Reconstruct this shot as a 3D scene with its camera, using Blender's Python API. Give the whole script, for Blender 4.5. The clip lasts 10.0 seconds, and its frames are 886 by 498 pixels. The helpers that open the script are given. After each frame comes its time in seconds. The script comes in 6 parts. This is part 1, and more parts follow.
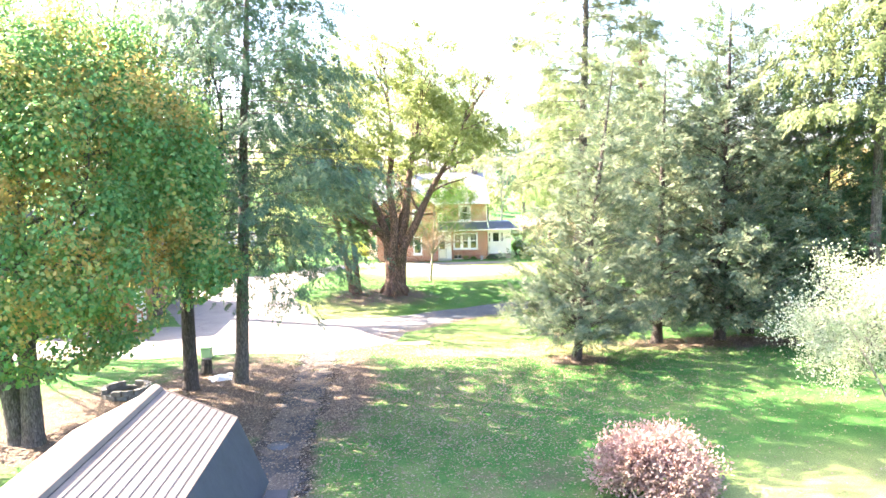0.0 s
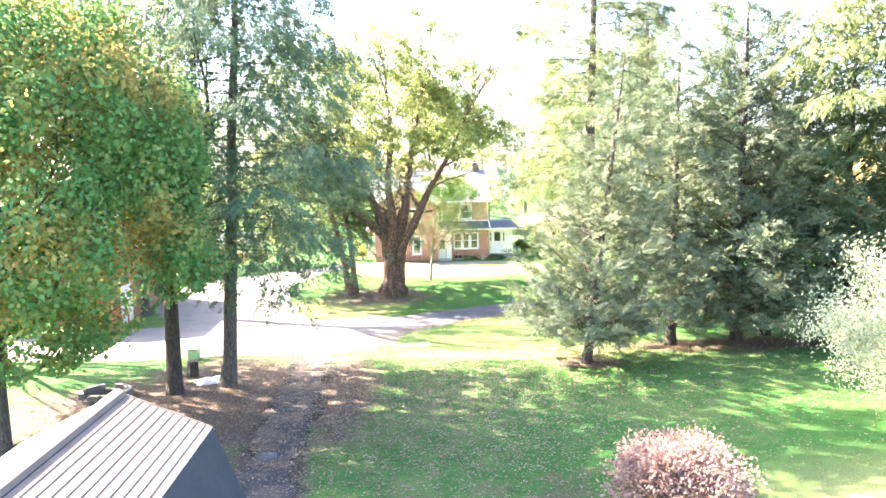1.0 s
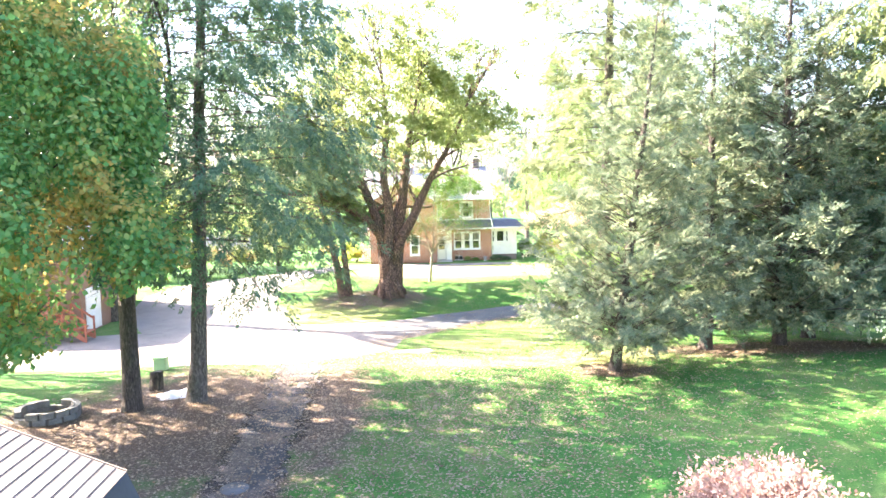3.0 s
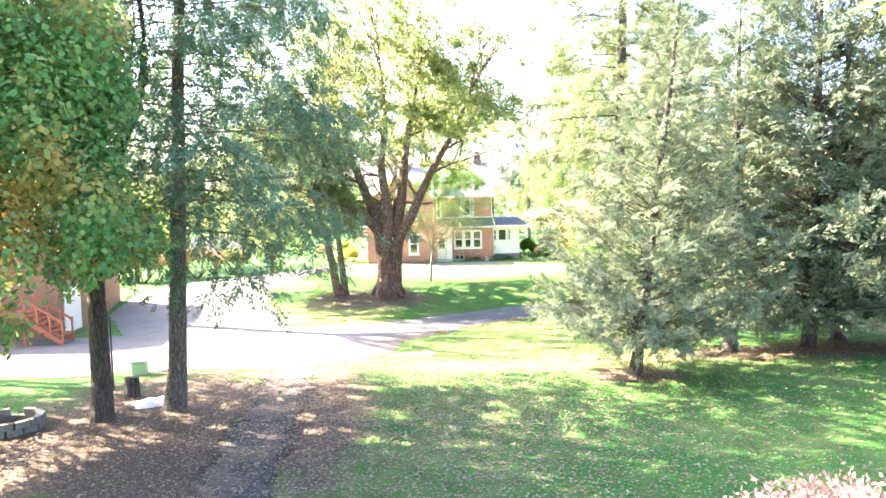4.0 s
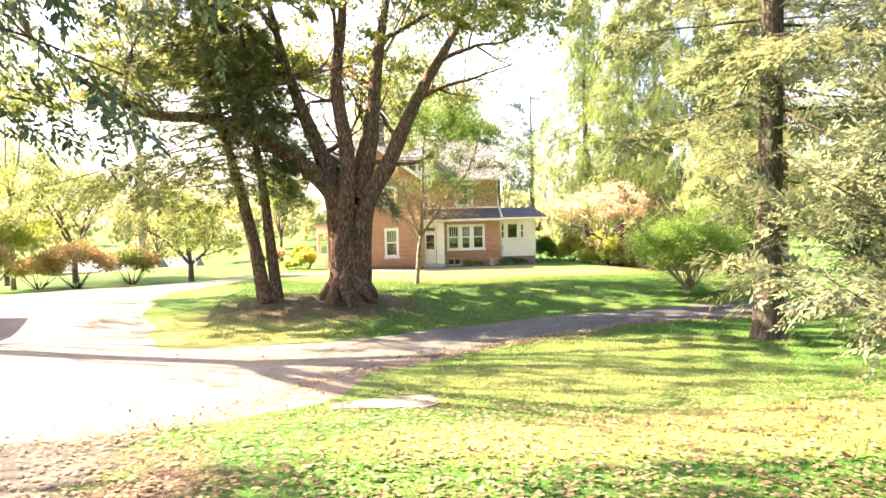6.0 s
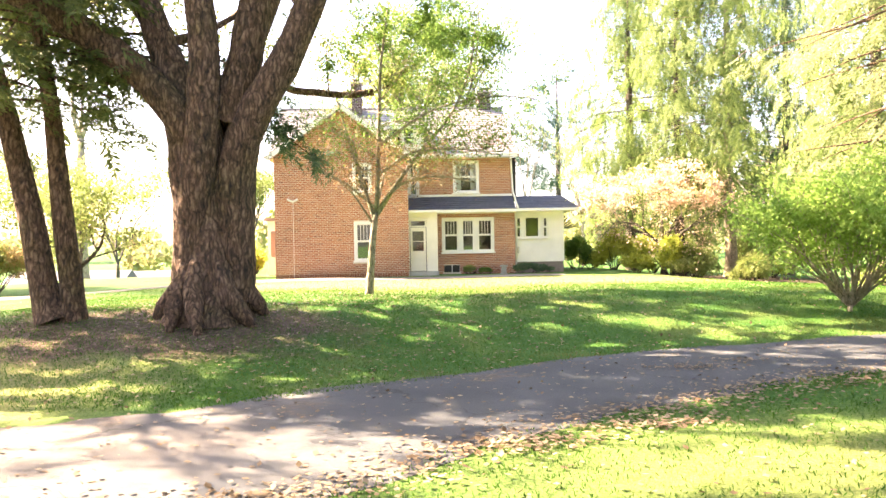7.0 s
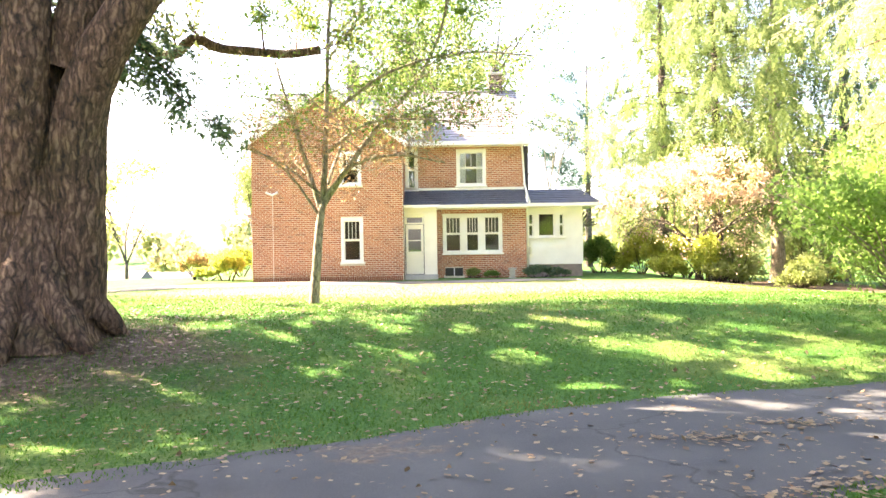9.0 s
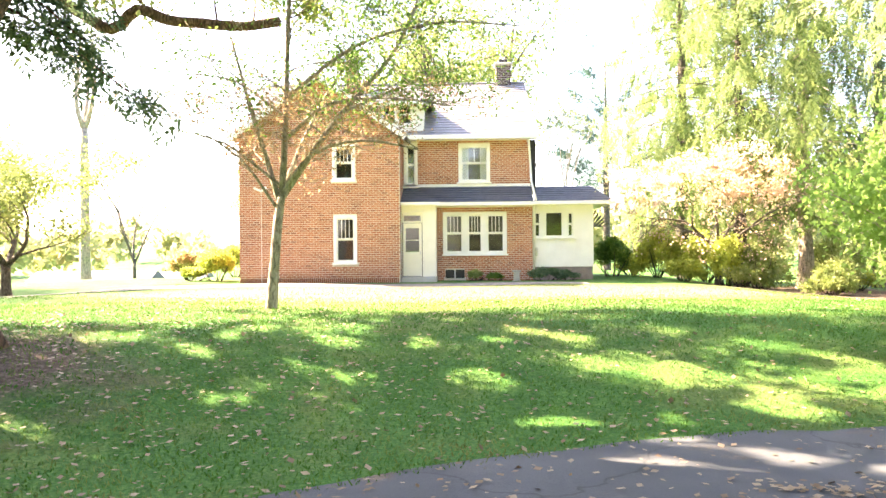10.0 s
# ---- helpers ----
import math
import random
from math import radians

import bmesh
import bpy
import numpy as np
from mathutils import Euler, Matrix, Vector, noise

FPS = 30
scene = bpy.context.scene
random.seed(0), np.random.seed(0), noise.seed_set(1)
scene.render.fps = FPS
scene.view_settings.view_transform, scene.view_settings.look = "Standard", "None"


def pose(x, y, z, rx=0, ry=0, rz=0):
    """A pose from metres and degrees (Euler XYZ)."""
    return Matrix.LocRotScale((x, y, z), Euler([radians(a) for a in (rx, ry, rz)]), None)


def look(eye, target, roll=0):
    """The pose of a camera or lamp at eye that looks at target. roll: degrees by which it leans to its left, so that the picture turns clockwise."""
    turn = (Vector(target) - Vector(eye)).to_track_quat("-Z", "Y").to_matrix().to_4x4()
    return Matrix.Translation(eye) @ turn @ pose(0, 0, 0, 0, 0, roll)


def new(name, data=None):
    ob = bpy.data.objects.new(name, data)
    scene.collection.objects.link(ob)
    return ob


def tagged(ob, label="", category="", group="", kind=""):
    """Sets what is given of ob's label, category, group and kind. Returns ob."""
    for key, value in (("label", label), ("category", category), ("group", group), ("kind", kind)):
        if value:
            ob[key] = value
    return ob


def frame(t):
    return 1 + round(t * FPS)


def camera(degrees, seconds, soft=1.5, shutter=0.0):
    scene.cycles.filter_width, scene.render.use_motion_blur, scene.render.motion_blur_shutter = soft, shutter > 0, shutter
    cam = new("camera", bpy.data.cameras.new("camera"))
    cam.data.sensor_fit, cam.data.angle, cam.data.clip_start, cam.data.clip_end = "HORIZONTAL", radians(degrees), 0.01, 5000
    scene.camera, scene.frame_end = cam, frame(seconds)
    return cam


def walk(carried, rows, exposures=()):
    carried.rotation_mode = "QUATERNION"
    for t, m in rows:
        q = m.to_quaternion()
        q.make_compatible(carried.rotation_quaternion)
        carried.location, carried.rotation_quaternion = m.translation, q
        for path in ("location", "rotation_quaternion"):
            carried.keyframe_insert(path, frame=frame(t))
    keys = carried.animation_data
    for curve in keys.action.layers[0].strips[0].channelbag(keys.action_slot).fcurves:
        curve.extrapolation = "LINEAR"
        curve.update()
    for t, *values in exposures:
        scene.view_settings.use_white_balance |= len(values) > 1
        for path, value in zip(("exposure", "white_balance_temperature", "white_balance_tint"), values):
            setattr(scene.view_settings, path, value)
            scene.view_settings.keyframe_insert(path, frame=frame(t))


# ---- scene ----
cam = camera(59.5, 10.0, soft=1.55)
PATH = [
    (0, (-3.832, -76.24, 9.023), (-3.721, -74.254, 8.82), -0.9),
    (0.5, (-3.881, -75.187, 8.734), (-3.767, -73.2, 8.535), -0.8),
    (1, (-3.859, -74.154, 8.473), (-3.744, -72.167, 8.278), -0.8),
    (1.5, (-3.83, -73.093, 8.245), (-3.713, -71.106, 8.053), -0.9),
    (2, (-3.865, -71.969, 7.98), (-3.746, -69.982, 7.792), -0.8),
    (2.5, (-3.944, -70.891, 7.718), (-3.82, -68.903, 7.534), -0.8),
    (2.7, (-3.949, -70.429, 7.589), (-3.826, -68.441, 7.409), -1.0),
    (3.8, (-4.045, -67.5, 6.925), (-3.912, -65.511, 6.755), -1.1),
    (4, (-4.053, -67.088, 6.834), (-3.919, -65.099, 6.666), -1.1),
    (4.5, (-3.887, -63.077, 5.953), (-3.748, -61.088, 5.803), -1.3),
    (5, (-3.628, -58.625, 4.972), (-3.486, -56.635, 4.842), -1.5),
    (5.2, (-3.553, -56.623, 4.581), (-3.409, -54.632, 4.457), -1.6),
    (6.3, (-3.455, -45.234, 2.385), (-3.256, -43.245, 2.334), -1.3),
    (6.5, (-2.834, -42.145, 2.026), (-2.655, -40.154, 1.987), -1.5),
    (6.9, (-0.781, -35.623, 1.504), (-0.657, -33.627, 1.491), -1.0),
    (7, (-0.754, -35.481, 1.52), (-0.627, -33.486, 1.506), -1.1),
    (7.5, (-0.288, -34.428, 1.487), (-0.184, -32.431, 1.475), -1.1),
    (8, (0.171, -33.366, 1.444), (0.254, -31.368, 1.433), -1.0),
    (8.5, (0.639, -32.274, 1.414), (0.695, -30.275, 1.406), -0.9),
    (9, (1.149, -31.203, 1.379), (1.172, -29.204, 1.373), -0.9),
    (9.5, (1.654, -30.156, 1.343), (1.644, -28.156, 1.34), -0.7),
    (10, (2.097, -29.168, 1.316), (2.058, -27.168, 1.315), -0.5),
]
walk(cam, [(t, look(eye, target, roll)) for t, eye, target, roll in PATH], [(0, 3.96, 5900, 24), (3.8, 4.05, 5950, 23), (5.2, 3.82, 6400, 24), (6.4, 3.1, 7500, 28), (7.3, 3.78, 7300, 28), (10, 3.88, 7000, 26)])

# ---- world and sun ----
SUN_AZ = radians(156)      # direction towards the sun, from +x counter-clockwise
SUN_EL = radians(39)
world = bpy.data.worlds.new("sky")
scene.world = world
world.use_nodes = True
wn = world.node_tree.nodes
sky = wn.new("ShaderNodeTexSky")
sky.sky_type = "NISHITA"
sky.sun_disc = False
sky.sun_elevation = SUN_EL
sky.sun_rotation = radians(90) - SUN_AZ
sky.dust_density = 2.5
wn["Background"].inputs[1].default_value = 0.085
world.node_tree.links.new(sky.outputs[0], wn["Background"].inputs[0])
sun = new("sun", bpy.data.lights.new("sun", "SUN"))
sun.data.energy = 4.8
sun.data.angle = radians(0.53)
sun.data.color = (1.0, 0.85, 0.6)
toward = Vector((math.cos(SUN_EL) * math.cos(SUN_AZ), math.cos(SUN_EL) * math.sin(SUN_AZ), math.sin(SUN_EL)))
sun.matrix_world = look(toward * 60, (0, 0, 0))


# ---- materials ----
def shader(name):
    m = bpy.data.materials.new(name)
    m.use_nodes = True
    nt = m.node_tree
    return m, nt.nodes, nt.links, nt.nodes["Principled BSDF"]


def noise_node(n, l, scale, detail=5.0, coord=None, rough=0.6):
    t = n.new("ShaderNodeTexNoise")
    t.inputs["Scale"].default_value = scale
    t.inputs["Detail"].default_value = detail
    t.inputs["Roughness"].default_value = rough
    if coord is not None:
        l.new(coord, t.inputs["Vector"])
    return t.outputs["Fac"]


def ramp_node(n, l, fac, stops):
    r = n.new("ShaderNodeValToRGB")
    e = r.color_ramp.elements
    while len(e) < len(stops):
        e.new(0.5)
    for el, (p, c) in zip(e, stops):
        el.position = p
        el.color = (*c, 1)
    l.new(fac, r.inputs["Fac"])
    return r.outputs["Color"]


def mix_node(n, l, fac, a, b, mode="MIX"):
    m = n.new("ShaderNodeMix")
    m.data_type = "RGBA"
    m.blend_type = mode
    for sock, v in ((m.inputs["Factor"], fac), (m.inputs["A"], a), (m.inputs["B"], b)):
        if isinstance(v, (int, float)):
            sock.default_value = v
        elif isinstance(v, tuple):
            sock.default_value = (*v, 1)
        else:
            l.new(v, sock)
    return m.outputs["Result"]


def math_node(n, l, op, a, b=0.0, c=None):
    m = n.new("ShaderNodeMath")
    m.operation = op
    for k, v in enumerate((a, b, c)):
        if v is None:
            continue
        if isinstance(v, (int, float)):
            m.inputs[k].default_value = v
        else:
            l.new(v, m.inputs[k])
    return m.outputs[0]


def bump_node(n, l, height, strength, dist, bsdf):
    b = n.new("ShaderNodeBump")
    b.inputs["Strength"].default_value = strength
    b.inputs["Distance"].default_value = dist
    l.new(height, b.inputs["Height"])
    l.new(b.outputs[0], bsdf.inputs["Normal"])


def pos_coord(n):
    return n.new("ShaderNodeNewGeometry").outputs["Position"]


def plain(name, stops, scale=3.0, rough=0.7, bump=0.2, fine=40.0, metal=0.0, dist=0.01):
    """A surface with variation at two scales: stops are two or more (place, colour) of a ramp."""
    m, n, l, b = shader(name)
    co = pos_coord(n)
    big, small = noise_node(n, l, scale, 5, co), noise_node(n, l, fine, 4, co)
    f = math_node(n, l, "ADD", math_node(n, l, "MULTIPLY", big, 0.65), math_node(n, l, "MULTIPLY", small, 0.35))
    l.new(ramp_node(n, l, f, stops), b.inputs["Base Color"])
    b.inputs["Roughness"].default_value = rough
    b.inputs["Metallic"].default_value = metal
    if bump:
        bump_node(n, l, small, bump, dist, b)
    return m


def leaf_mat(name, cols, accent=None, patch=0.35, thin=0.45, accent_at=(0.52, 0.6), rough=0.6, gloss=0.18):
    """Leaves: each one its own tint, with patches of an accent colour over the crown, and light through them."""
    m, n, l, b = shader(name)
    g = n.new("ShaderNodeNewGeometry")
    k = len(cols) - 1
    own = math_node(n, l, "ADD", math_node(n, l, "MULTIPLY", g.outputs["Random Per Island"], 0.55), math_node(n, l, "MULTIPLY_ADD", noise_node(n, l, 1.7, 3, g.outputs["Position"]), 1.3, -0.42))
    col = ramp_node(n, l, own, [(i / k, c) for i, c in enumerate(cols)])
    if accent:
        co = g.outputs["Position"]
        big = noise_node(n, l, patch, 3, co)
        f = math_node(n, l, "ADD", big, math_node(n, l, "MULTIPLY", math_node(n, l, "SUBTRACT", g.outputs["Random Per Island"], 0.5), 0.12))
        mask = n.new("ShaderNodeMapRange")
        mask.inputs["From Min"].default_value, mask.inputs["From Max"].default_value = accent_at
        l.new(f, mask.inputs["Value"])
        col = mix_node(n, l, mask.outputs[0], col, accent)
    l.new(col, b.inputs["Base Color"])
    b.inputs["Roughness"].default_value = rough
    b.inputs["Specular IOR Level"].default_value = gloss
    tr = n.new("ShaderNodeBsdfTranslucent")
    l.new(col, tr.inputs["Color"])
    mx = n.new("ShaderNodeMixShader")
    mx.inputs[0].default_value = thin
    l.new(b.outputs[0], mx.inputs[1])
    l.new(tr.outputs[0], mx.inputs[2])
    l.new(mx.outputs[0], n["Material Output"].inputs["Surface"])
    return m


def bark_mat(name, dark, mid, light, scale=5.0):
    """Bark in long scaly plates with dark fissures between them, and faint moss."""
    m, n, l, b = shader(name)
    tc = n.new("ShaderNodeTexCoord")
    mp = n.new("ShaderNodeMapping")
    mp.inputs["Scale"].default_value = (1, 1, 0.26)
    wob = n.new("ShaderNodeTexNoise")
    wob.inputs["Scale"].default_value = scale * 0.9
    wob.inputs["Detail"].default_value = 5
    l.new(tc.outputs["Object"], wob.inputs["Vector"])
    warp = n.new("ShaderNodeVectorMath")
    warp.operation = "MULTIPLY_ADD"
    warp.inputs[1].default_value = (0.16, 0.16, 0.5)
    l.new(wob.outputs["Color"], warp.inputs[0])
    l.new(tc.outputs["Object"], warp.inputs[2])
    l.new(warp.outputs[0], mp.inputs["Vector"])
    plate = n.new("ShaderNodeTexVoronoi")
    plate.feature = "DISTANCE_TO_EDGE"
    plate.inputs["Scale"].default_value = scale * 2.6
    l.new(mp.outputs[0], plate.inputs["Vector"])
    ridge = noise_node(n, l, scale * 3.0, 6, mp.outputs[0], 0.72)
    big = noise_node(n, l, 0.9, 4, tc.outputs["Object"])
    crack = math_node(n, l, "MINIMUM", math_node(n, l, "MULTIPLY", plate.outputs["Distance"], 3.0), 1.0)
    rise = math_node(n, l, "ADD", math_node(n, l, "MULTIPLY", crack, 0.17), math_node(n, l, "MULTIPLY", ridge, 0.83))
    c1 = ramp_node(n, l, rise, [(0.34, dark), (0.5, mid), (0.66, light)])
    moss = ramp_node(n, l, big, [(0.5, (1, 1, 1)), (0.66, (0.62, 0.84, 0.5))])
    l.new(mix_node(n, l, 0.55, c1, moss, "MULTIPLY"), b.inputs["Base Color"])
    b.inputs["Roughness"].default_value = 0.9
    bump_node(n, l, rise, 1.0, 0.1, b)
    return m


def brick_mat(name, c1, c2, mortar):
    m, n, l, b = shader(name)
    co = pos_coord(n)
    mp = n.new("ShaderNodeVectorMath")
    mp.operation = "ADD"
    # the courses run along x and z; along y on the side walls
    sep = n.new("ShaderNodeSeparateXYZ")
    l.new(co, sep.inputs[0])
    comb = n.new("ShaderNodeCombineXYZ")
    l.new(math_node(n, l, "ADD", sep.outputs[0], sep.outputs[1]), comb.inputs[0])
    l.new(sep.outputs[2], comb.inputs[1])
    t = n.new("ShaderNodeTexBrick")
    t.offset = 0.5
    for key, v in (("Scale", 1.0), ("Brick Width", 0.212), ("Row Height", 0.0813), ("Mortar Size", 0.009), ("Mortar Smooth", 0.2), ("Bias", -0.1)):
        t.inputs[key].default_value = v
    t.inputs["Color1"].default_value = (*c1, 1)
    t.inputs["Color2"].default_value = (*c2, 1)
    t.inputs["Mortar"].default_value = (*mortar, 1)
    l.new(comb.outputs[0], t.inputs["Vector"])
    weather = ramp_node(n, l, noise_node(n, l, 0.7, 5, co), [(0.3, (0.78, 0.78, 0.8)), (0.7, (1.1, 1.06, 1.0))])
    speck = ramp_node(n, l, noise_node(n, l, 30.0, 3, co), [(0.3, (0.8, 0.8, 0.8)), (0.7, (1.1, 1.1, 1.1))])
    col = mix_node(n, l, 1.0, mix_node(n, l, 1.0, t.outputs["Color"], weather, "MULTIPLY"), speck, "MULTIPLY")
    l.new(col, b.inputs["Base Color"])
    b.inputs["Roughness"].default_value = 0.85
    bump_node(n, l, math_node(n, l, "SUBTRACT", 1.0, t.outputs["Fac"]), 0.8, 0.008, b)
    return m


def glass_mat():
    m, n, l, b = shader("window_glass")
    b.inputs["Base Color"].default_value = (0.9, 0.95, 0.93, 1)
    b.inputs["Roughness"].default_value = 0.02
    b.inputs["Transmission Weight"].default_value = 1.0
    b.inputs["IOR"].default_value = 1.75
    return m


def lawn_mat():
    m, n, l, b = shader("lawn")
    co = pos_coord(n)
    sep = n.new("ShaderNodeSeparateXYZ")
    l.new(co, sep.inputs[0])
    big, mid, fine = noise_node(n, l, 0.12, 5, co), noise_node(n, l, 0.9, 6, co), noise_node(n, l, 22.0, 5, co, 0.75)
    green = ramp_node(n, l, fine, [(0.3, (0.014, 0.06, 0.013)), (0.5, (0.042, 0.135, 0.025)), (0.72, (0.115, 0.22, 0.05))])
    dry = ramp_node(n, l, fine, [(0.3, (0.12, 0.14, 0.04)), (0.7, (0.35, 0.35, 0.14))])
    f = math_node(n, l, "ADD", math_node(n, l, "MULTIPLY", big, 0.5), math_node(n, l, "MULTIPLY", mid, 0.5))
    mask = n.new("ShaderNodeMapRange")
    mask.inputs["From Min"].default_value, mask.inputs["From Max"].default_value = 0.47, 0.67
    mask.inputs["To Max"].default_value = 0.5
    l.new(f, mask.inputs["Value"])
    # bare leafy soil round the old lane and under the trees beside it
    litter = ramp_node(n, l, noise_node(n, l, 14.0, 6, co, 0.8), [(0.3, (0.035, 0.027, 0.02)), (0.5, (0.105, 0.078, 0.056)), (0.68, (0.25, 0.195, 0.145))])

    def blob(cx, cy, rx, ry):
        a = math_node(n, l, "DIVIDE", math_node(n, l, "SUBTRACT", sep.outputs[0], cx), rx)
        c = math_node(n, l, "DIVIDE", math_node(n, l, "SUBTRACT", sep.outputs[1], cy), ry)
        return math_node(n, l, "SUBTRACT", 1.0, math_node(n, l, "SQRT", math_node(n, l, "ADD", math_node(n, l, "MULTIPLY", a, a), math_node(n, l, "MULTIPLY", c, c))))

    # dry worn grass, with the sunlight of the open lawn painted in too
    worn_sunlit = blob(2.3, -7.8, 13.5, 6.3)
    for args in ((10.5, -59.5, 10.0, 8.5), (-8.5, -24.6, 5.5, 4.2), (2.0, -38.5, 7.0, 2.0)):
        worn_sunlit = math_node(n, l, "MAXIMUM", worn_sunlit, blob(*args))
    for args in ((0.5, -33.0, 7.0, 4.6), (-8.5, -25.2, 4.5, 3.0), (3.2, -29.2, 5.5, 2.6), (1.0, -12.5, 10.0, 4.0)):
        worn_sunlit = math_node(n, l, "MAXIMUM", worn_sunlit, math_node(n, l, "MULTIPLY", blob(*args), 0.32))
    parched_sunlit = math_node(n, l, "MULTIPLY", math_node(n, l, "MINIMUM", math_node(n, l, "MULTIPLY", math_node(n, l, "MAXIMUM", worn_sunlit, 0.0), 2.5), 1.0), 0.85)
    col = mix_node(n, l, math_node(n, l, "MAXIMUM", mask.outputs[0], parched_sunlit), green, dry)
    best = blob(-10.5, -44.5, 5.8, 8.0)
    for args in ((-16.5, -50.0, 2.5, 2.5), (-7.9, -52.0, 1.6, 9.0), (-6.3, -44.0, 1.8, 7.0), (12.5, -37.5, 7.0, 2.6), (-5.2, -21.0, 4.4, 2.5), (4.4, -41.0, 2.0, 1.4), (-14.5, -47.0, 5.5, 5.0), (15, -1, 5, 6)):
        best = math_node(n, l, "MAXIMUM", best, blob(*args))
    best = math_node(n, l, "MAXIMUM", best, math_node(n, l, "MULTIPLY", blob(0.6, -53.9, 2.6, 1.3), 0.3))
    f2 = math_node(n, l, "ADD", best, math_node(n, l, "MULTIPLY", math_node(n, l, "SUBTRACT", mid, 0.5), 1.1))
    m2 = n.new("ShaderNodeMapRange")
    m2.inputs["From Min"].default_value, m2.inputs["From Max"].default_value = 0.02, 0.4
    l.new(f2, m2.inputs["Value"])
    l.new(mix_node(n, l, m2.outputs[0], col, litter), b.inputs["Base Color"])
    b.inputs["Roughness"].default_value = 0.95
    b.inputs["Specular IOR Level"].default_value = 0.15
    bump_node(n, l, fine, 0.7, 0.06, b)
    return m


def asphalt_mat(name, lo, hi, leafy=0.62, cracked=0.0, sunlit_tones=None):
    m, n, l, b = shader(name)
    co = pos_coord(n)
    grit, mid = noise_node(n, l, 60.0, 4, co, 0.8), noise_node(n, l, 0.8, 6, co)
    f = math_node(n, l, "ADD", math_node(n, l, "MULTIPLY", grit, 0.5), math_node(n, l, "MULTIPLY", mid, 0.5))
    base = ramp_node(n, l, f, [(0.3, lo), (0.7, hi)])
    if sunlit_tones:
        # old paving grows paler and sandier towards the yard, sunlight put into the colour
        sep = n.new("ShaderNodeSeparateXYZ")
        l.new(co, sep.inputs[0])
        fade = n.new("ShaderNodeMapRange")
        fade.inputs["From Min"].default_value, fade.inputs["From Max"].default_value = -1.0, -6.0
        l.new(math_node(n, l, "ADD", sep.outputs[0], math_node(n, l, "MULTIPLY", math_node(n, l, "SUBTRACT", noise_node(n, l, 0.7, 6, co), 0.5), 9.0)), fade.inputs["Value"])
        base = mix_node(n, l, fade.outputs[0], base, ramp_node(n, l, f, [(0.3, sunlit_tones[0]), (0.7, sunlit_tones[1])]))
    if cracked:
        vor = n.new("ShaderNodeTexVoronoi")
        vor.feature = "DISTANCE_TO_EDGE"
        vor.inputs["Scale"].default_value = 0.3
        warp = n.new("ShaderNodeVectorMath")
        warp.operation = "MULTIPLY_ADD"
        wob = n.new("ShaderNodeTexNoise")
        wob.inputs["Scale"].default_value = 1.6
        wob.inputs["Detail"].default_value = 6
        l.new(co, wob.inputs["Vector"])
        l.new(wob.outputs["Color"], warp.inputs[0])
        warp.inputs[1].default_value = (1.1, 1.1, 0)
        l.new(co, warp.inputs[2])
        l.new(warp.outputs[0], vor.inputs["Vector"])
        split = ramp_node(n, l, vor.outputs["Distance"], [(0.0, (0.3, 0.3, 0.3)), (0.003, (0.5, 0.5, 0.5)), (0.008, (1, 1, 1))])
        base = mix_node(n, l, cracked, base, split, "MULTIPLY")
    litter = ramp_node(n, l, noise_node(n, l, 14.0, 6, co, 0.8), [(0.3, (0.035, 0.027, 0.02)), (0.5, (0.105, 0.078, 0.056)), (0.68, (0.25, 0.195, 0.145))])
    mk = n.new("ShaderNodeMapRange")
    mk.inputs["From Min"].default_value, mk.inputs["From Max"].default_value = leafy, leafy + 0.08
    l.new(noise_node(n, l, 0.55, 8, co, 0.7), mk.inputs["Value"])
    l.new(mix_node(n, l, mk.outputs[0], base, litter), b.inputs["Base Color"])
    b.inputs["Roughness"].default_value = 0.9
    bump_node(n, l, grit, 0.5, 0.01, b)
    return m


def lane_mat():
    """Old asphalt that shows through drifts of leaves and fades out at its sides."""
    m = asphalt_mat("leafy_lane", (0.02, 0.02, 0.021), (0.055, 0.055, 0.056), 0.48)
    n, l = m.node_tree.nodes, m.node_tree.links
    sep = n.new("ShaderNodeSeparateXYZ")
    co = pos_coord(n)
    l.new(co, sep.inputs[0])
    off = math_node(n, l, "ABSOLUTE", math_node(n, l, "ADD", sep.outputs[0], 7.85))
    off = math_node(n, l, "ADD", off, math_node(n, l, "MULTIPLY", math_node(n, l, "SUBTRACT", noise_node(n, l, 1.3, 7, co, 0.75), 0.5), 2.6))
    k = n.new("ShaderNodeMapRange")
    k.inputs["From Min"].default_value, k.inputs["From Max"].default_value = 0.7, 1.2
    l.new(off, k.inputs["Value"])
    mx, clear = n.new("ShaderNodeMixShader"), n.new("ShaderNodeBsdfTransparent")
    l.new(k.outputs[0], mx.inputs[0])
    l.new(n["Principled BSDF"].outputs[0], mx.inputs[1])
    l.new(clear.outputs[0], mx.inputs[2])
    l.new(mx.outputs[0], n["Material Output"].inputs["Surface"])
    return m


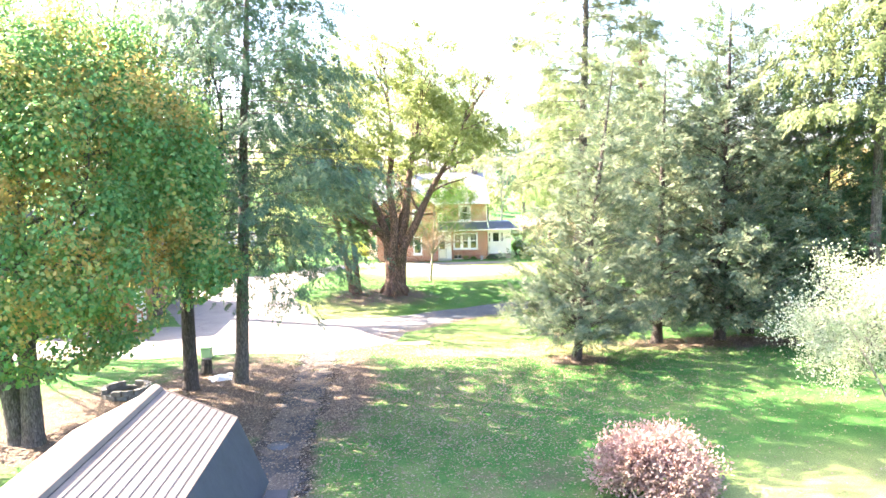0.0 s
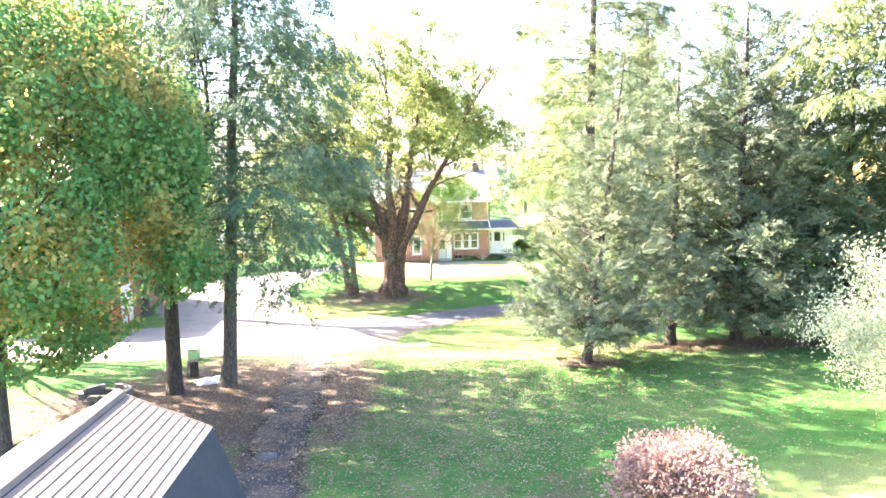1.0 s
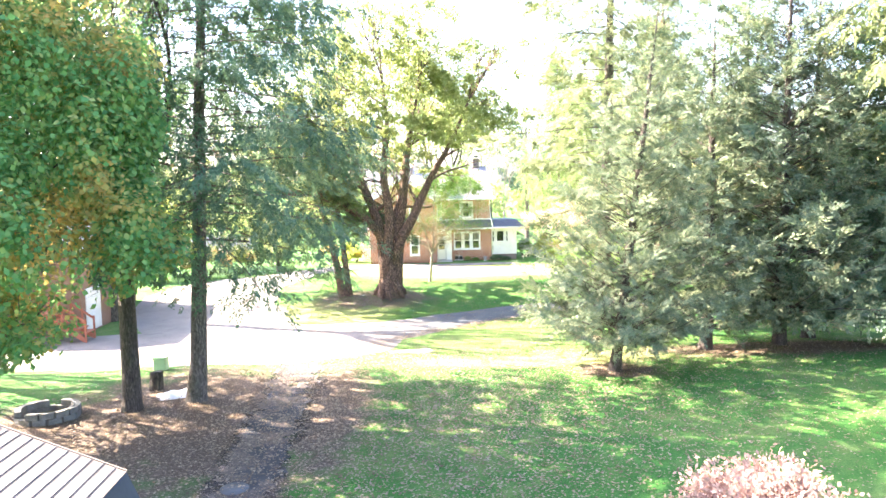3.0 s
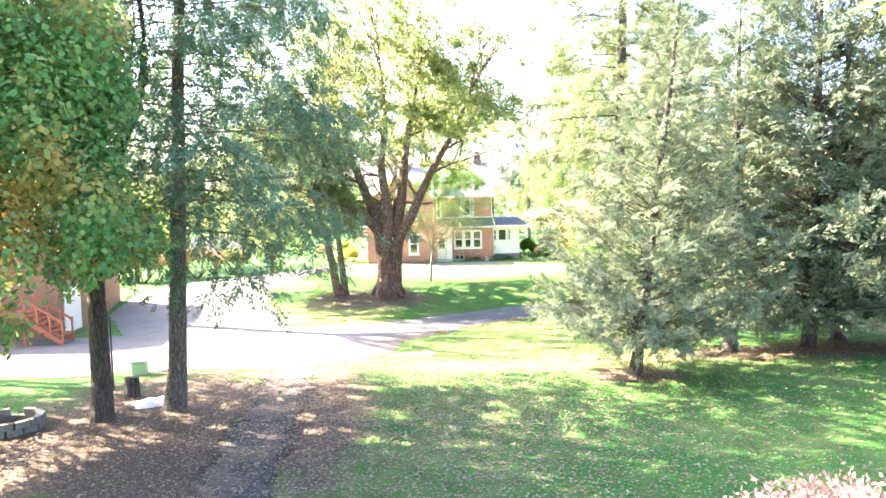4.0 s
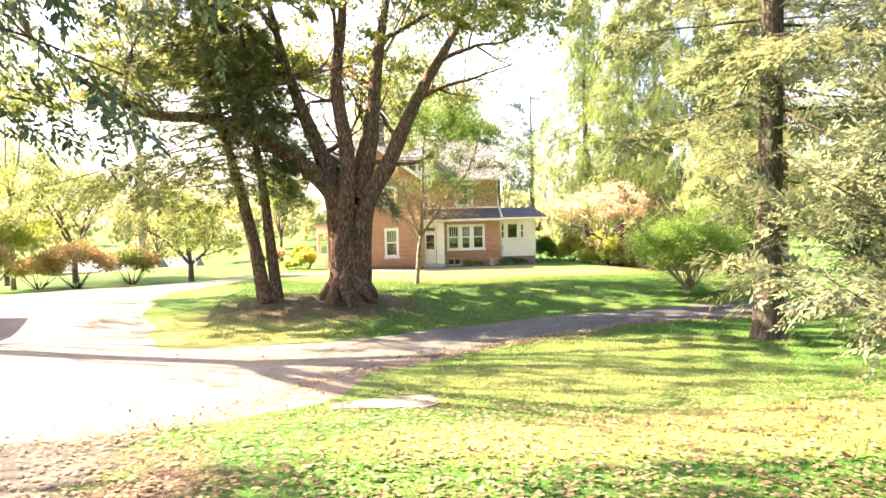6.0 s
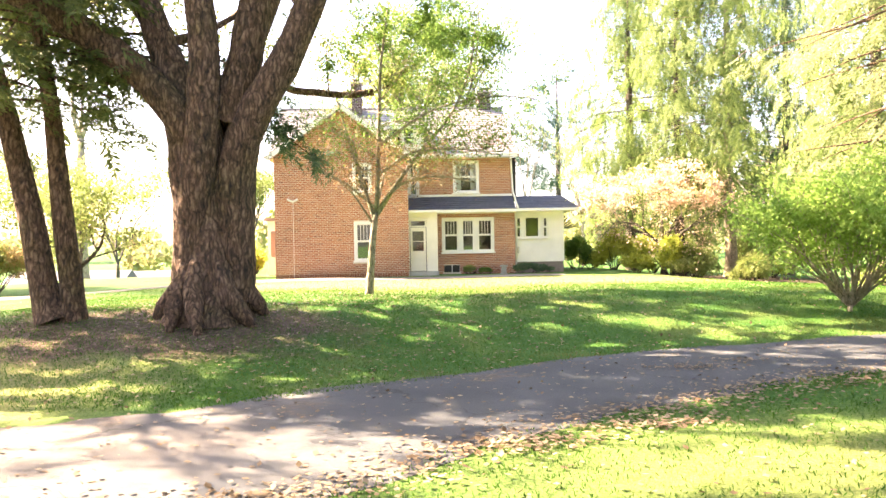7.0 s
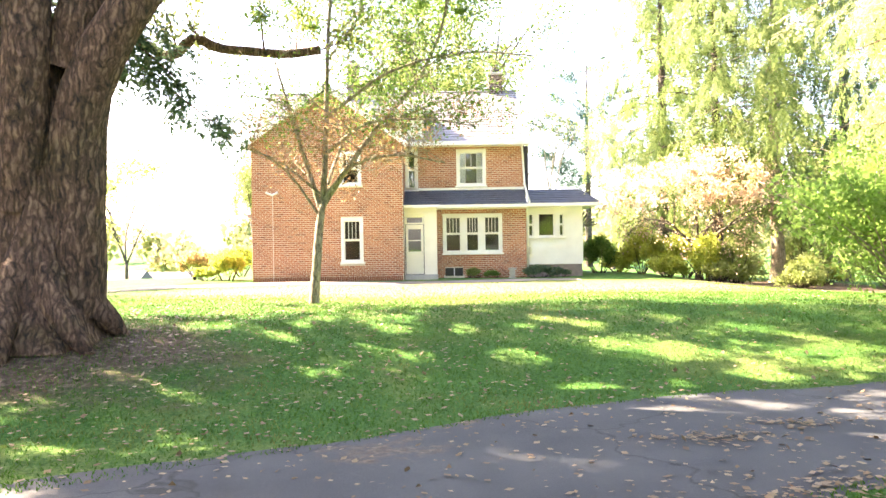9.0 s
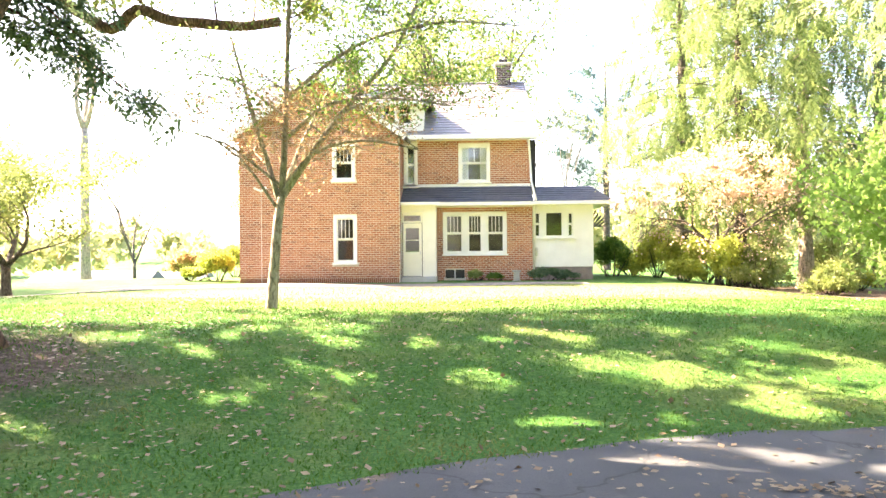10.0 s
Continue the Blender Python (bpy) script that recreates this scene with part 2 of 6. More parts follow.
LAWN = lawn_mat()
# pale tones hold the sunlight of the yard; the shaded drive stays dark
SUNLIT_TAN = ((0.11, 0.098, 0.086), (0.23, 0.205, 0.18))
ASPHALT = asphalt_mat("old_asphalt", (0.026, 0.032, 0.039), (0.084, 0.094, 0.102), 0.6, 0.8, SUNLIT_TAN)
APRON = asphalt_mat("sunlit_paving", SUNLIT_TAN[0], SUNLIT_TAN[1], 0.64, 0.5)
LANE = lane_mat()
BRICK = brick_mat("red_brick", (0.45, 0.185, 0.1), (0.36, 0.13, 0.072), (0.45, 0.36, 0.28))
def brick_face_mat(name, single):
    """Fired brick faces, each its own shade of red, with specks and soot."""
    m, n, l, b = shader(name)
    co = pos_coord(n)
    own = n.new("ShaderNodeObjectInfo").outputs["Random"] if single else n.new("ShaderNodeNewGeometry").outputs["Random Per Island"]
    col = ramp_node(n, l, own, [(0.0, (0.26, 0.1, 0.06)), (0.15, (0.38, 0.15, 0.085)), (0.5, (0.45, 0.185, 0.105)), (1.0, (0.5, 0.23, 0.135))])
    speck = ramp_node(n, l, noise_node(n, l, 45.0, 4, co), [(0.3, (0.75, 0.75, 0.75)), (0.7, (1.1, 1.1, 1.1))])
    weather = ramp_node(n, l, noise_node(n, l, 0.7, 5, co), [(0.3, (0.8, 0.8, 0.82)), (0.7, (1.08, 1.05, 1.0))])
    l.new(mix_node(n, l, 1.0, mix_node(n, l, 1.0, col, weather, "MULTIPLY"), speck, "MULTIPLY"), b.inputs["Base Color"])
    b.inputs["Roughness"].default_value = 0.85
    return m


BRICK_FACE, BRICK_SINGLE = brick_face_mat("brick_faces", False), brick_face_mat("brick_face", True)
MORTAR = plain("mortar", [(0.3, (0.58, 0.52, 0.44)), (0.7, (0.74, 0.68, 0.6))], 3, 0.9, 0.2)
SOLDIER = plain("brick_end", [(0.3, (0.2, 0.075, 0.04)), (0.7, (0.34, 0.13, 0.07))], 6, 0.85)
WHITE = plain("white_paint", [(0.3, (0.72, 0.72, 0.69)), (0.7, (0.84, 0.84, 0.81))], 2, 0.5, 0.08)
CREAM = plain("cream_paint", [(0.3, (0.72, 0.7, 0.6)), (0.7, (0.84, 0.81, 0.7))], 2, 0.5, 0.08)
SHINGLE = plain("grey_slate", [(0.3, (0.045, 0.053, 0.072)), (0.7, (0.1, 0.11, 0.135))], 4, 0.55, 0.4)
PALE_ROOF = plain("weathered_roof", [(0.3, (0.16, 0.155, 0.16)), (0.7, (0.27, 0.26, 0.265))], 2, 0.42, 0.3)
# dark colour that stands for the shade inside unlit rooms
DARK = plain("unlit_interior", [(0.3, (0.03, 0.03, 0.03)), (0.7, (0.06, 0.055, 0.05))], 2, 0.8, 0)
CURTAIN = plain("lace_curtain", [(0.3, (0.6, 0.6, 0.57)), (0.7, (0.75, 0.75, 0.72))], 12, 0.9, 0.3)
STONE = plain("foundation_stone", [(0.3, (0.16, 0.13, 0.12)), (0.7, (0.3, 0.25, 0.22))], 5, 0.85, 0.4)
DARK_BRICK = brick_mat("dark_brick", (0.075, 0.042, 0.036), (0.045, 0.028, 0.026), (0.42, 0.4, 0.38))
# lighter, yellower copy of the hemlock needles, sunlight put into the colour
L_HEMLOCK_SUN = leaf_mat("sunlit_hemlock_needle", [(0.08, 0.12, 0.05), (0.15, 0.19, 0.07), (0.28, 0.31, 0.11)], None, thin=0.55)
L_BLUSH = leaf_mat("blush_leaf", [(0.58, 0.36, 0.27), (0.68, 0.52, 0.41), (0.58, 0.5, 0.32)], (0.46, 0.46, 0.2), 0.45, 0.62, (0.52, 0.64))
CONCRETE = plain("concrete", [(0.3, (0.3, 0.3, 0.28)), (0.7, (0.5, 0.49, 0.46))], 3, 0.85, 0.3)
METAL = plain("galvanised", [(0.3, (0.5, 0.5, 0.5)), (0.7, (0.65, 0.65, 0.66))], 5, 0.35, 0.05, 40, 0.8)
BLACK = plain("black_paint", [(0.3, (0.015, 0.016, 0.02)), (0.7, (0.035, 0.037, 0.045))], 3, 0.5, 0.1)
GLASS = glass_mat()
REDWOOD = plain("red_stain", [(0.3, (0.3, 0.09, 0.045)), (0.7, (0.45, 0.16, 0.09))], 4, 0.7, 0.2)
TAN = plain("brown_siding", [(0.3, (0.2, 0.11, 0.07)), (0.7, (0.3, 0.175, 0.115))], 3, 0.8, 0.2)
# shed sides turned from the sun, their shade painted as a dark colour
SHADED_SIDE = plain("shaded_shed_side", [(0.3, (0.012, 0.016, 0.026)), (0.7, (0.036, 0.042, 0.058))], 2, 0.65, 0.3, 9)
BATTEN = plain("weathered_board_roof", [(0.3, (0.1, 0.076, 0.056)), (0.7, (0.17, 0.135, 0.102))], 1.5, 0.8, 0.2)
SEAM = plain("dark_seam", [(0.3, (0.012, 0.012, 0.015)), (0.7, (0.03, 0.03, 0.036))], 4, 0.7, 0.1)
PLASTIC_GREEN = plain("green_plastic", [(0.3, (0.28, 0.4, 0.2)), (0.7, (0.36, 0.5, 0.26))], 3, 0.5, 0.05)
SACKING = plain("white_sheet", [(0.3, (0.6, 0.6, 0.62)), (0.7, (0.8, 0.8, 0.82))], 3, 0.4, 0.2)
BARK_GREY = bark_mat("grey_bark", (0.035, 0.028, 0.022), (0.11, 0.09, 0.072), (0.2, 0.17, 0.14))
BARK_RED = bark_mat("russet_bark", (0.028, 0.018, 0.013), (0.14, 0.08, 0.053), (0.34, 0.22, 0.145))
BARK_PALE = bark_mat("pale_bark", (0.14, 0.115, 0.09), (0.36, 0.3, 0.235), (0.52, 0.44, 0.36))
BARK_DARK = bark_mat("dark_bark", (0.022, 0.017, 0.013), (0.065, 0.05, 0.04), (0.13, 0.105, 0.085))
L_MAPLE = leaf_mat("maple_leaf", [(0.07, 0.19, 0.07), (0.125, 0.275, 0.09), (0.2, 0.33, 0.105), (0.34, 0.39, 0.13)], (0.5, 0.33, 0.1), 0.4, 0.55, (0.5, 0.66))
L_PALE = leaf_mat("pale_leaf", [(0.13, 0.19, 0.05), (0.22, 0.29, 0.085), (0.31, 0.36, 0.13), (0.38, 0.4, 0.17)], None, thin=0.5)
L_MAPLE_PALE = leaf_mat("pale_maple_leaf", [(0.16, 0.21, 0.055), (0.25, 0.3, 0.09), (0.34, 0.38, 0.135), (0.44, 0.46, 0.2)], None, thin=0.78)
L_GREEN = leaf_mat("green_leaf", [(0.08, 0.17, 0.038), (0.14, 0.25, 0.056), (0.23, 0.33, 0.08)], None, thin=0.55)
L_OLIVE = leaf_mat("olive_needle", [(0.11, 0.15, 0.07), (0.21, 0.25, 0.12), (0.35, 0.38, 0.2)], None, thin=0.5)
L_FAN = leaf_mat("bush_leaf", [(0.13, 0.24, 0.05), (0.23, 0.38, 0.085), (0.36, 0.5, 0.14)], None, thin=0.6)
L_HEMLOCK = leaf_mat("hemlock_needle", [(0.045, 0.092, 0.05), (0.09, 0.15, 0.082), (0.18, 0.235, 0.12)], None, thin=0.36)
L_JUNIPER = leaf_mat("juniper_needle", [(0.06, 0.1, 0.064), (0.125, 0.165, 0.094), (0.26, 0.28, 0.16)], (0.26, 0.22, 0.13), 0.8, 0.3, (0.62, 0.74))
L_SPRUCE = leaf_mat("spruce_needle", [(0.075, 0.135, 0.042), (0.18, 0.26, 0.085), (0.35, 0.42, 0.155)], None, thin=0.55)
L_BLUE = leaf_mat("pine_needle", [(0.045, 0.1, 0.08), (0.08, 0.15, 0.115), (0.13, 0.2, 0.14)], None, thin=0.3)
L_WHITE = leaf_mat("variegated_leaf", [(0.24, 0.3, 0.14), (0.42, 0.46, 0.29), (0.54, 0.56, 0.42)], None, thin=0.45)
L_PINK = leaf_mat("faded_bloom", [(0.12, 0.06, 0.05), (0.32, 0.2, 0.16), (0.44, 0.32, 0.27), (0.16, 0.17, 0.07)], None, thin=0.35)
L_RUST = leaf_mat("rust_leaf", [(0.36, 0.22, 0.08), (0.48, 0.32, 0.15), (0.55, 0.42, 0.22), (0.36, 0.34, 0.13)], (0.3, 0.36, 0.12), 0.5, 0.5, (0.5, 0.6))
L_YELLOW = leaf_mat("yellow_leaf", [(0.28, 0.34, 0.06), (0.42, 0.46, 0.09), (0.24, 0.34, 0.07)], None, thin=0.55)
L_FAR = leaf_mat("far_leaf", [(0.2, 0.26, 0.1), (0.28, 0.32, 0.13), (0.34, 0.33, 0.16), (0.24, 0.3, 0.18)], (0.4, 0.3, 0.14), 0.03, 0.4, (0.56, 0.66))
L_FALLEN = leaf_mat("fallen_leaf", [(0.09, 0.06, 0.036), (0.17, 0.12, 0.072), (0.31, 0.25, 0.17), (0.19, 0.105, 0.05)], None, thin=0.15)
L_GRASS = leaf_mat("grass_blade", [(0.028, 0.1, 0.015), (0.055, 0.145, 0.022), (0.13, 0.225, 0.046)], (0.2, 0.2, 0.07), 0.5, 0.35, (0.53, 0.74), 0.8, 0.08)


# ---- building blocks ----
def finish(name, me, material, parent=None, label="", smooth=False):
    me.materials.append(material)
    if smooth:
        me.polygons.foreach_set("use_smooth", [True] * len(me.polygons))
    ob = new(name, me)
    if parent is not None:
        ob.parent = parent
    if label:
        ob["label"] = label
    return ob


def part(name, bm, material, parent=None, label="", smooth=False):
    me = bpy.data.meshes.new(name)
    bmesh.ops.recalc_face_normals(bm, faces=bm.faces)
    bm.to_mesh(me)
    bm.free()
    return finish(name, me, material, parent, label, smooth)


def thing(name, label, category, group="", kind=""):
    return tagged(new(name), label, category, group, kind)


def add_box(bm, x0, x1, y0, y1, z0, z1, bevel=0.0):
    r = bmesh.ops.create_cube(bm, size=1.0, matrix=Matrix.LocRotScale(((x0 + x1) / 2, (y0 + y1) / 2, (z0 + z1) / 2), None, (abs(x1 - x0), abs(y1 - y0), abs(z1 - z0))))
    if bevel:
        edges = list({e for v in r["verts"] for e in v.link_edges})
        bmesh.ops.bevel(bm, geom=edges, offset=bevel, segments=1, affect="EDGES")
    return r["verts"]


def box(*a, bevel=0.0):
    bm = bmesh.new()
    add_box(bm, *a, bevel=bevel)
    return bm


def prism(profile, axis, a, b):
    """A solid from a closed profile: axis 'y' takes (x, z) points from y = a to b; axis 'x' takes (y, z) points."""
    bm = bmesh.new()
    ring = []
    for q in (a, b):
        ring.append([bm.verts.new((p[0], q, p[1]) if axis == "y" else (q, p[0], p[1])) for p in profile])
    bm.faces.new(ring[0])
    bm.faces.new(ring[1][::-1])
    k = len(profile)
    for i in range(k):
        bm.faces.new((ring[0][i], ring[1][i], ring[1][(i + 1) % k], ring[0][(i + 1) % k]))
    return bm


def slab(corners, thick):
    """A sheet of even thickness hung below four corners."""
    bm = bmesh.new()
    c = [Vector(p) for p in corners]
    nrm = (c[1] - c[0]).cross(c[3] - c[0]).normalized()
    if nrm.z < 0:
        nrm = -nrm
    top = [bm.verts.new(p) for p in c]
    low = [bm.verts.new(p - nrm * thick) for p in c]
    bm.faces.new(top)
    bm.faces.new(low[::-1])
    for i in range(4):
        bm.faces.new((top[i], low[i], low[(i + 1) % 4], top[(i + 1) % 4]))
    return bm


def holed_wall(x0, x1, z0, z1, y0, y1, holes):
    """A wall along x with rectangular openings (x0, x1, z0, z1) that go right through."""
    bm, at = bmesh.new(), {}
    xs = sorted({x0, x1, *(h[0] for h in holes), *(h[1] for h in holes)})
    zs = sorted({z0, z1, *(h[2] for h in holes), *(h[3] for h in holes)})

    def vert(i, k, y):
        if (i, k, y) not in at:
            at[i, k, y] = bm.verts.new((xs[i], y, zs[k]))
        return at[i, k, y]

    def solid(i, k):
        if not (0 <= i < len(xs) - 1 and 0 <= k < len(zs) - 1):
            return False
        cx, cz = (xs[i] + xs[i + 1]) / 2, (zs[k] + zs[k + 1]) / 2
        return not any(h[0] < cx < h[1] and h[2] < cz < h[3] for h in holes)

    for i in range(len(xs) - 1):
        for k in range(len(zs) - 1):
            if not solid(i, k):
                continue
            quad = ((i, k), (i + 1, k), (i + 1, k + 1), (i, k + 1))
            for y in (y0, y1):
                bm.faces.new([vert(a, b, y) for a, b in quad])
            for n, (di, dk) in enumerate(((0, -1), (1, 0), (0, 1), (-1, 0))):
                if not solid(i + di, k + dk):
                    (a, b), (c, d) = quad[n], quad[(n + 1) % 4]
                    bm.faces.new((vert(a, b, y0), vert(c, d, y0), vert(c, d, y1), vert(a, b, y1)))
    return bm


class Wood:
    """Gathers tubes for a trunk and its limbs."""

    def __init__(self):
        self.v, self.f = [], []

    def tube(self, pts, rads, n=7, wobble=0.0, rng=None):
        base, pts = len(self.v), [Vector(p) for p in pts]
        side = None
        for i, (p, r) in enumerate(zip(pts, rads)):
            d = (pts[min(i + 1, len(pts) - 1)] - pts[max(i - 1, 0)]).normalized()
            if side is None:
                side = d.orthogonal().normalized()
            side = (side - d * side.dot(d)).normalized()
            up = d.cross(side)
            for k in range(n):
                a = 2 * math.pi * k / n
                rr = r * (1 + (rng.uniform(-wobble, wobble) if rng else 0))
                self.v.append(tuple(p + (side * math.cos(a) + up * math.sin(a)) * rr))
        for i in range(len(pts) - 1):
            for k in range(n):
                a, b = base + i * n + k, base + i * n + (k + 1) % n
                self.f.append((a, b, b + n, a + n))
        self.f.append(tuple(base + (len(pts) - 1) * n + k for k in range(n)))

    def make(self, name, material, parent):
        me = bpy.data.meshes.new(name)
        me.from_pydata(self.v, [], self.f)
        return finish(name, me, material, parent, smooth=True)


GAP_RS = np.random.RandomState(77)
GAP_WAVES = [(GAP_RS.uniform(0.55, 2.0), GAP_RS.uniform(0, 6.283), GAP_RS.uniform(0, 6.283)) for _ in range(14)]


def canopy_gaps(c, share):
    """Thins a canopy into clumps and open shafts that let the sun fall through; share of it stays open."""
    side = np.array(toward.cross(Vector((0, 0, 1))).normalized())
    up = np.cross(side, np.array(toward))
    u, v = c @ side, c @ up
    f = np.zeros(len(c))
    for wave, turn, phase in GAP_WAVES:
        f += np.cos((u * math.cos(turn) + v * math.sin(turn)) * 6.283 / wave + phase)
    return f + np.random.RandomState(len(c)).normal(0, 0.8, len(c)) < 2.65 * 4.91 * ((1 - share) ** 0.14 - share ** 0.14)


def quad_mesh(name, v, material, parent):
    """Loose quads, N x 4 x 3, each an island of its own."""
    n = len(v)
    me = bpy.data.meshes.new(name)
    me.vertices.add(4 * n)
    me.vertices.foreach_set("co", np.asarray(v, np.float32).ravel())
    me.loops.add(4 * n)
    me.loops.foreach_set("vertex_index", np.arange(4 * n, dtype=np.int32))
    me.polygons.add(n)
    me.polygons.foreach_set("loop_start", np.arange(0, 4 * n, 4, dtype=np.int32))
    me.update(calc_edges=True)
    return finish(name, me, material, parent)


def unit(a):
    return a / (np.linalg.norm(a, axis=-1, keepdims=True) + 1e-9)


def leaf_mesh(name, centre, along, size, wide, rs, material, parent, flat=0.0, gaps=0.0, face=None):
    """A crown of small pointed leaves: centre and along are N x 3, size N; face, N x 3, is the side they turn to the light."""
    if gaps:
        keep = canopy_gaps(centre, gaps)
        centre, along, size = centre[keep], along[keep], np.asarray(size)[keep]
        face = None if face is None else face[keep]
    n = len(centre)
    along = unit(along)
    if face is None:
        rnd = rs.normal(size=(n, 3))
        rnd[:, 2] += flat * 3
    else:
        rnd = unit(face)
        along = unit(along - rnd * (along * rnd).sum(1, keepdims=True))
    side = unit(np.cross(along, rnd))
    s = np.asarray(size)[:, None]
    return quad_mesh(name, np.stack([centre - along * s * 0.5, centre + side * s * wide * 0.5, centre + along * s * 0.5, centre - side * s * wide * 0.5], 1), material, parent)


def frond_mesh(name, root, out, up, length, rs, material, parent, pairs=6, spread=0.36, blade=0.26, sag=0.15, gaps=0.0):
    """Feathered sprays of an evergreen: from each root a fan of leaflets along out, lying flat to up and bending down."""
    root, out, up, length = (np.asarray(q, float) for q in (root, out, up, length))
    if gaps:
        keep = canopy_gaps(root, gaps)
        root, out, up, length = root[keep], out[keep], up[keep], length[keep]
    n = len(root)
    e1 = unit(out)
    e3 = unit(up - e1 * (up * e1).sum(1, keepdims=True))
    e2 = np.cross(e3, e1)
    quads = []
    for k in range(pairs):
        t = 0.04 + 0.86 * k / pairs
        reach = spread * (1.05 - 0.8 * t) * (0.6 + 0.4 * min(1, t * 5))
        for sd in (-1, 1):
            d = np.array([0.62, sd * 0.78, -0.08])
            sidew = np.array([-sd * 0.78, 0.62, 0.0]) * blade * 0.5 * (0.12 + reach)
            p = np.array([t + 0.04 * sd, 0, 0])
            quads.append((p, p + d * reach * 0.5 + sidew, p + d * reach, p + d * reach * 0.5 - sidew))
    quads.append(((0.5, 0, 0), (0.8, blade * 0.13, 0), (1.06, 0, 0), (0.8, -blade * 0.13, 0)))
    quads.append(((0.0, 0, 0), (0.3, blade * 0.08, 0), (0.6, 0, 0), (0.3, -blade * 0.08, 0)))
    tpl = np.array(quads)
    bow = (sag * rs.uniform(0.2, 1.8, n))[:, None, None]
    wid = rs.uniform(0.7, 1.25, n)[:, None, None]
    x, y = tpl[None, :, :, 0], tpl[None, :, :, 1] * wid
    z = tpl[None, :, :, 2] - bow * x * x - bow * 0.8 * np.abs(y)
    jog = rs.normal(0, 0.05, (n, len(tpl), 1, 3))
    loc = np.stack(np.broadcast_arrays(x + 0 * y, y, z), -1) + jog
    frame3 = np.stack([e1, e2, e3], 1)
    v = root[:, None, None, :] + np.einsum("nqki,nij->nqkj", loc, frame3) * length[:, None, None, None]
    return quad_mesh(name, v.reshape(-1, 4, 3), material, parent)


def bend(p, d, length, n, rng, lift=0.0, jit=0.12):
    pts, d, p = [Vector(p)], Vector(d).normalized(), Vector(p)
    for _ in range(n):
        d = (d + Vector((rng.uniform(-jit, jit), rng.uniform(-jit, jit), rng.uniform(-jit, jit) + lift / n))).normalized()
        p = p + d * (length / n)
        pts.append(p.copy())
    return pts


def taper(r0, r1, n):
    return [r0 + (r1 - r0) * i / (n - 1) for i in range(n)]


def grow(wood, tips, p, d, length, radius, depth, rng, spread=0.7, lift=0.25, kids=3, shrink=0.68, rmin=0.006):
    """A limb that forks again and again; the last twigs are kept as seats for leaves."""
    n = 5 if depth > 1 else 4
    pts = bend(p, d, length, n, rng, lift)
    wood.tube(pts, taper(radius, max(radius * 0.55, rmin), n + 1), 8 if radius > 0.12 else 5 if radius > 0.03 else 3)
    if depth == 0:
        tips.append(pts)
        return
    end = (pts[-1] - pts[-2]).normalized()
    for k in range(kids):
        at = pts[-1] if k == 0 else pts[rng.randint(n // 2, n)]
        ax = Vector((rng.gauss(0, 1), rng.gauss(0, 1), rng.gauss(0, 0.7)))
        dd = (end + ax.normalized() * (spread * (0.4 if k == 0 else 1.0))).normalized()
        grow(wood, tips, at, dd, length * shrink * rng.uniform(0.8, 1.15), radius * (0.6 if k == 0 else 0.45), depth - 1, rng, spread, lift, kids, shrink, rmin)


def tip_leaves(tips, per, spread, rs, size, droop=0.3):
    c, a = [], []
    for pts in tips:
        arr = np.array([tuple(p) for p in pts])
        k = rs.randint(max(1, int(per * 0.6)), int(per * 1.4) + 2)
        u = rs.uniform(0.1, 1.05, k) * (len(arr) - 1)
        i = np.clip(u.astype(int), 0, len(arr) - 2)
        c.append(arr[i] + (arr[i + 1] - arr[i]) * (u - i)[:, None] + rs.normal(0, spread, (k, 3)))
        dirs = rs.normal(size=(k, 3))
        dirs[:, 2] -= droop * 2
        a.append(dirs)
    c, a = np.concatenate(c), np.concatenate(a)
    return c, a, size * rs.uniform(0.65, 1.35, len(c))


def blob_leaves(n, centre, radii, rs, lumps=14, shell=0.55, lump_r=(0.28, 0.5), mid=(0.35, 0.75)):
    """Leaf places for a shrub or far crown: lumps of uneven size round a rough ellipsoid, with gaps."""
    cen, rad = np.array(centre), np.array(radii)
    d = rs.normal(size=(lumps, 3))
    d /= np.linalg.norm(d, axis=1, keepdims=True)
    d[:, 2] = np.abs(d[:, 2]) * 1.1 - 0.35
    mids = cen + d * rad * rs.uniform(mid[0], mid[1], (lumps, 1))
    which = rs.randint(0, lumps, n)
    o = rs.normal(size=(n, 3))
    o /= np.linalg.norm(o, axis=1, keepdims=True)
    r = rs.uniform(shell, 1.0, (n, 1)) * rs.uniform(0.75, 1.1, (n, 1))
    lump = rs.uniform(lump_r[0], lump_r[1], lumps)[which][:, None]
    return mids[which] + o * r * lump * rad, o + rs.normal(0, 0.6, (n, 3))


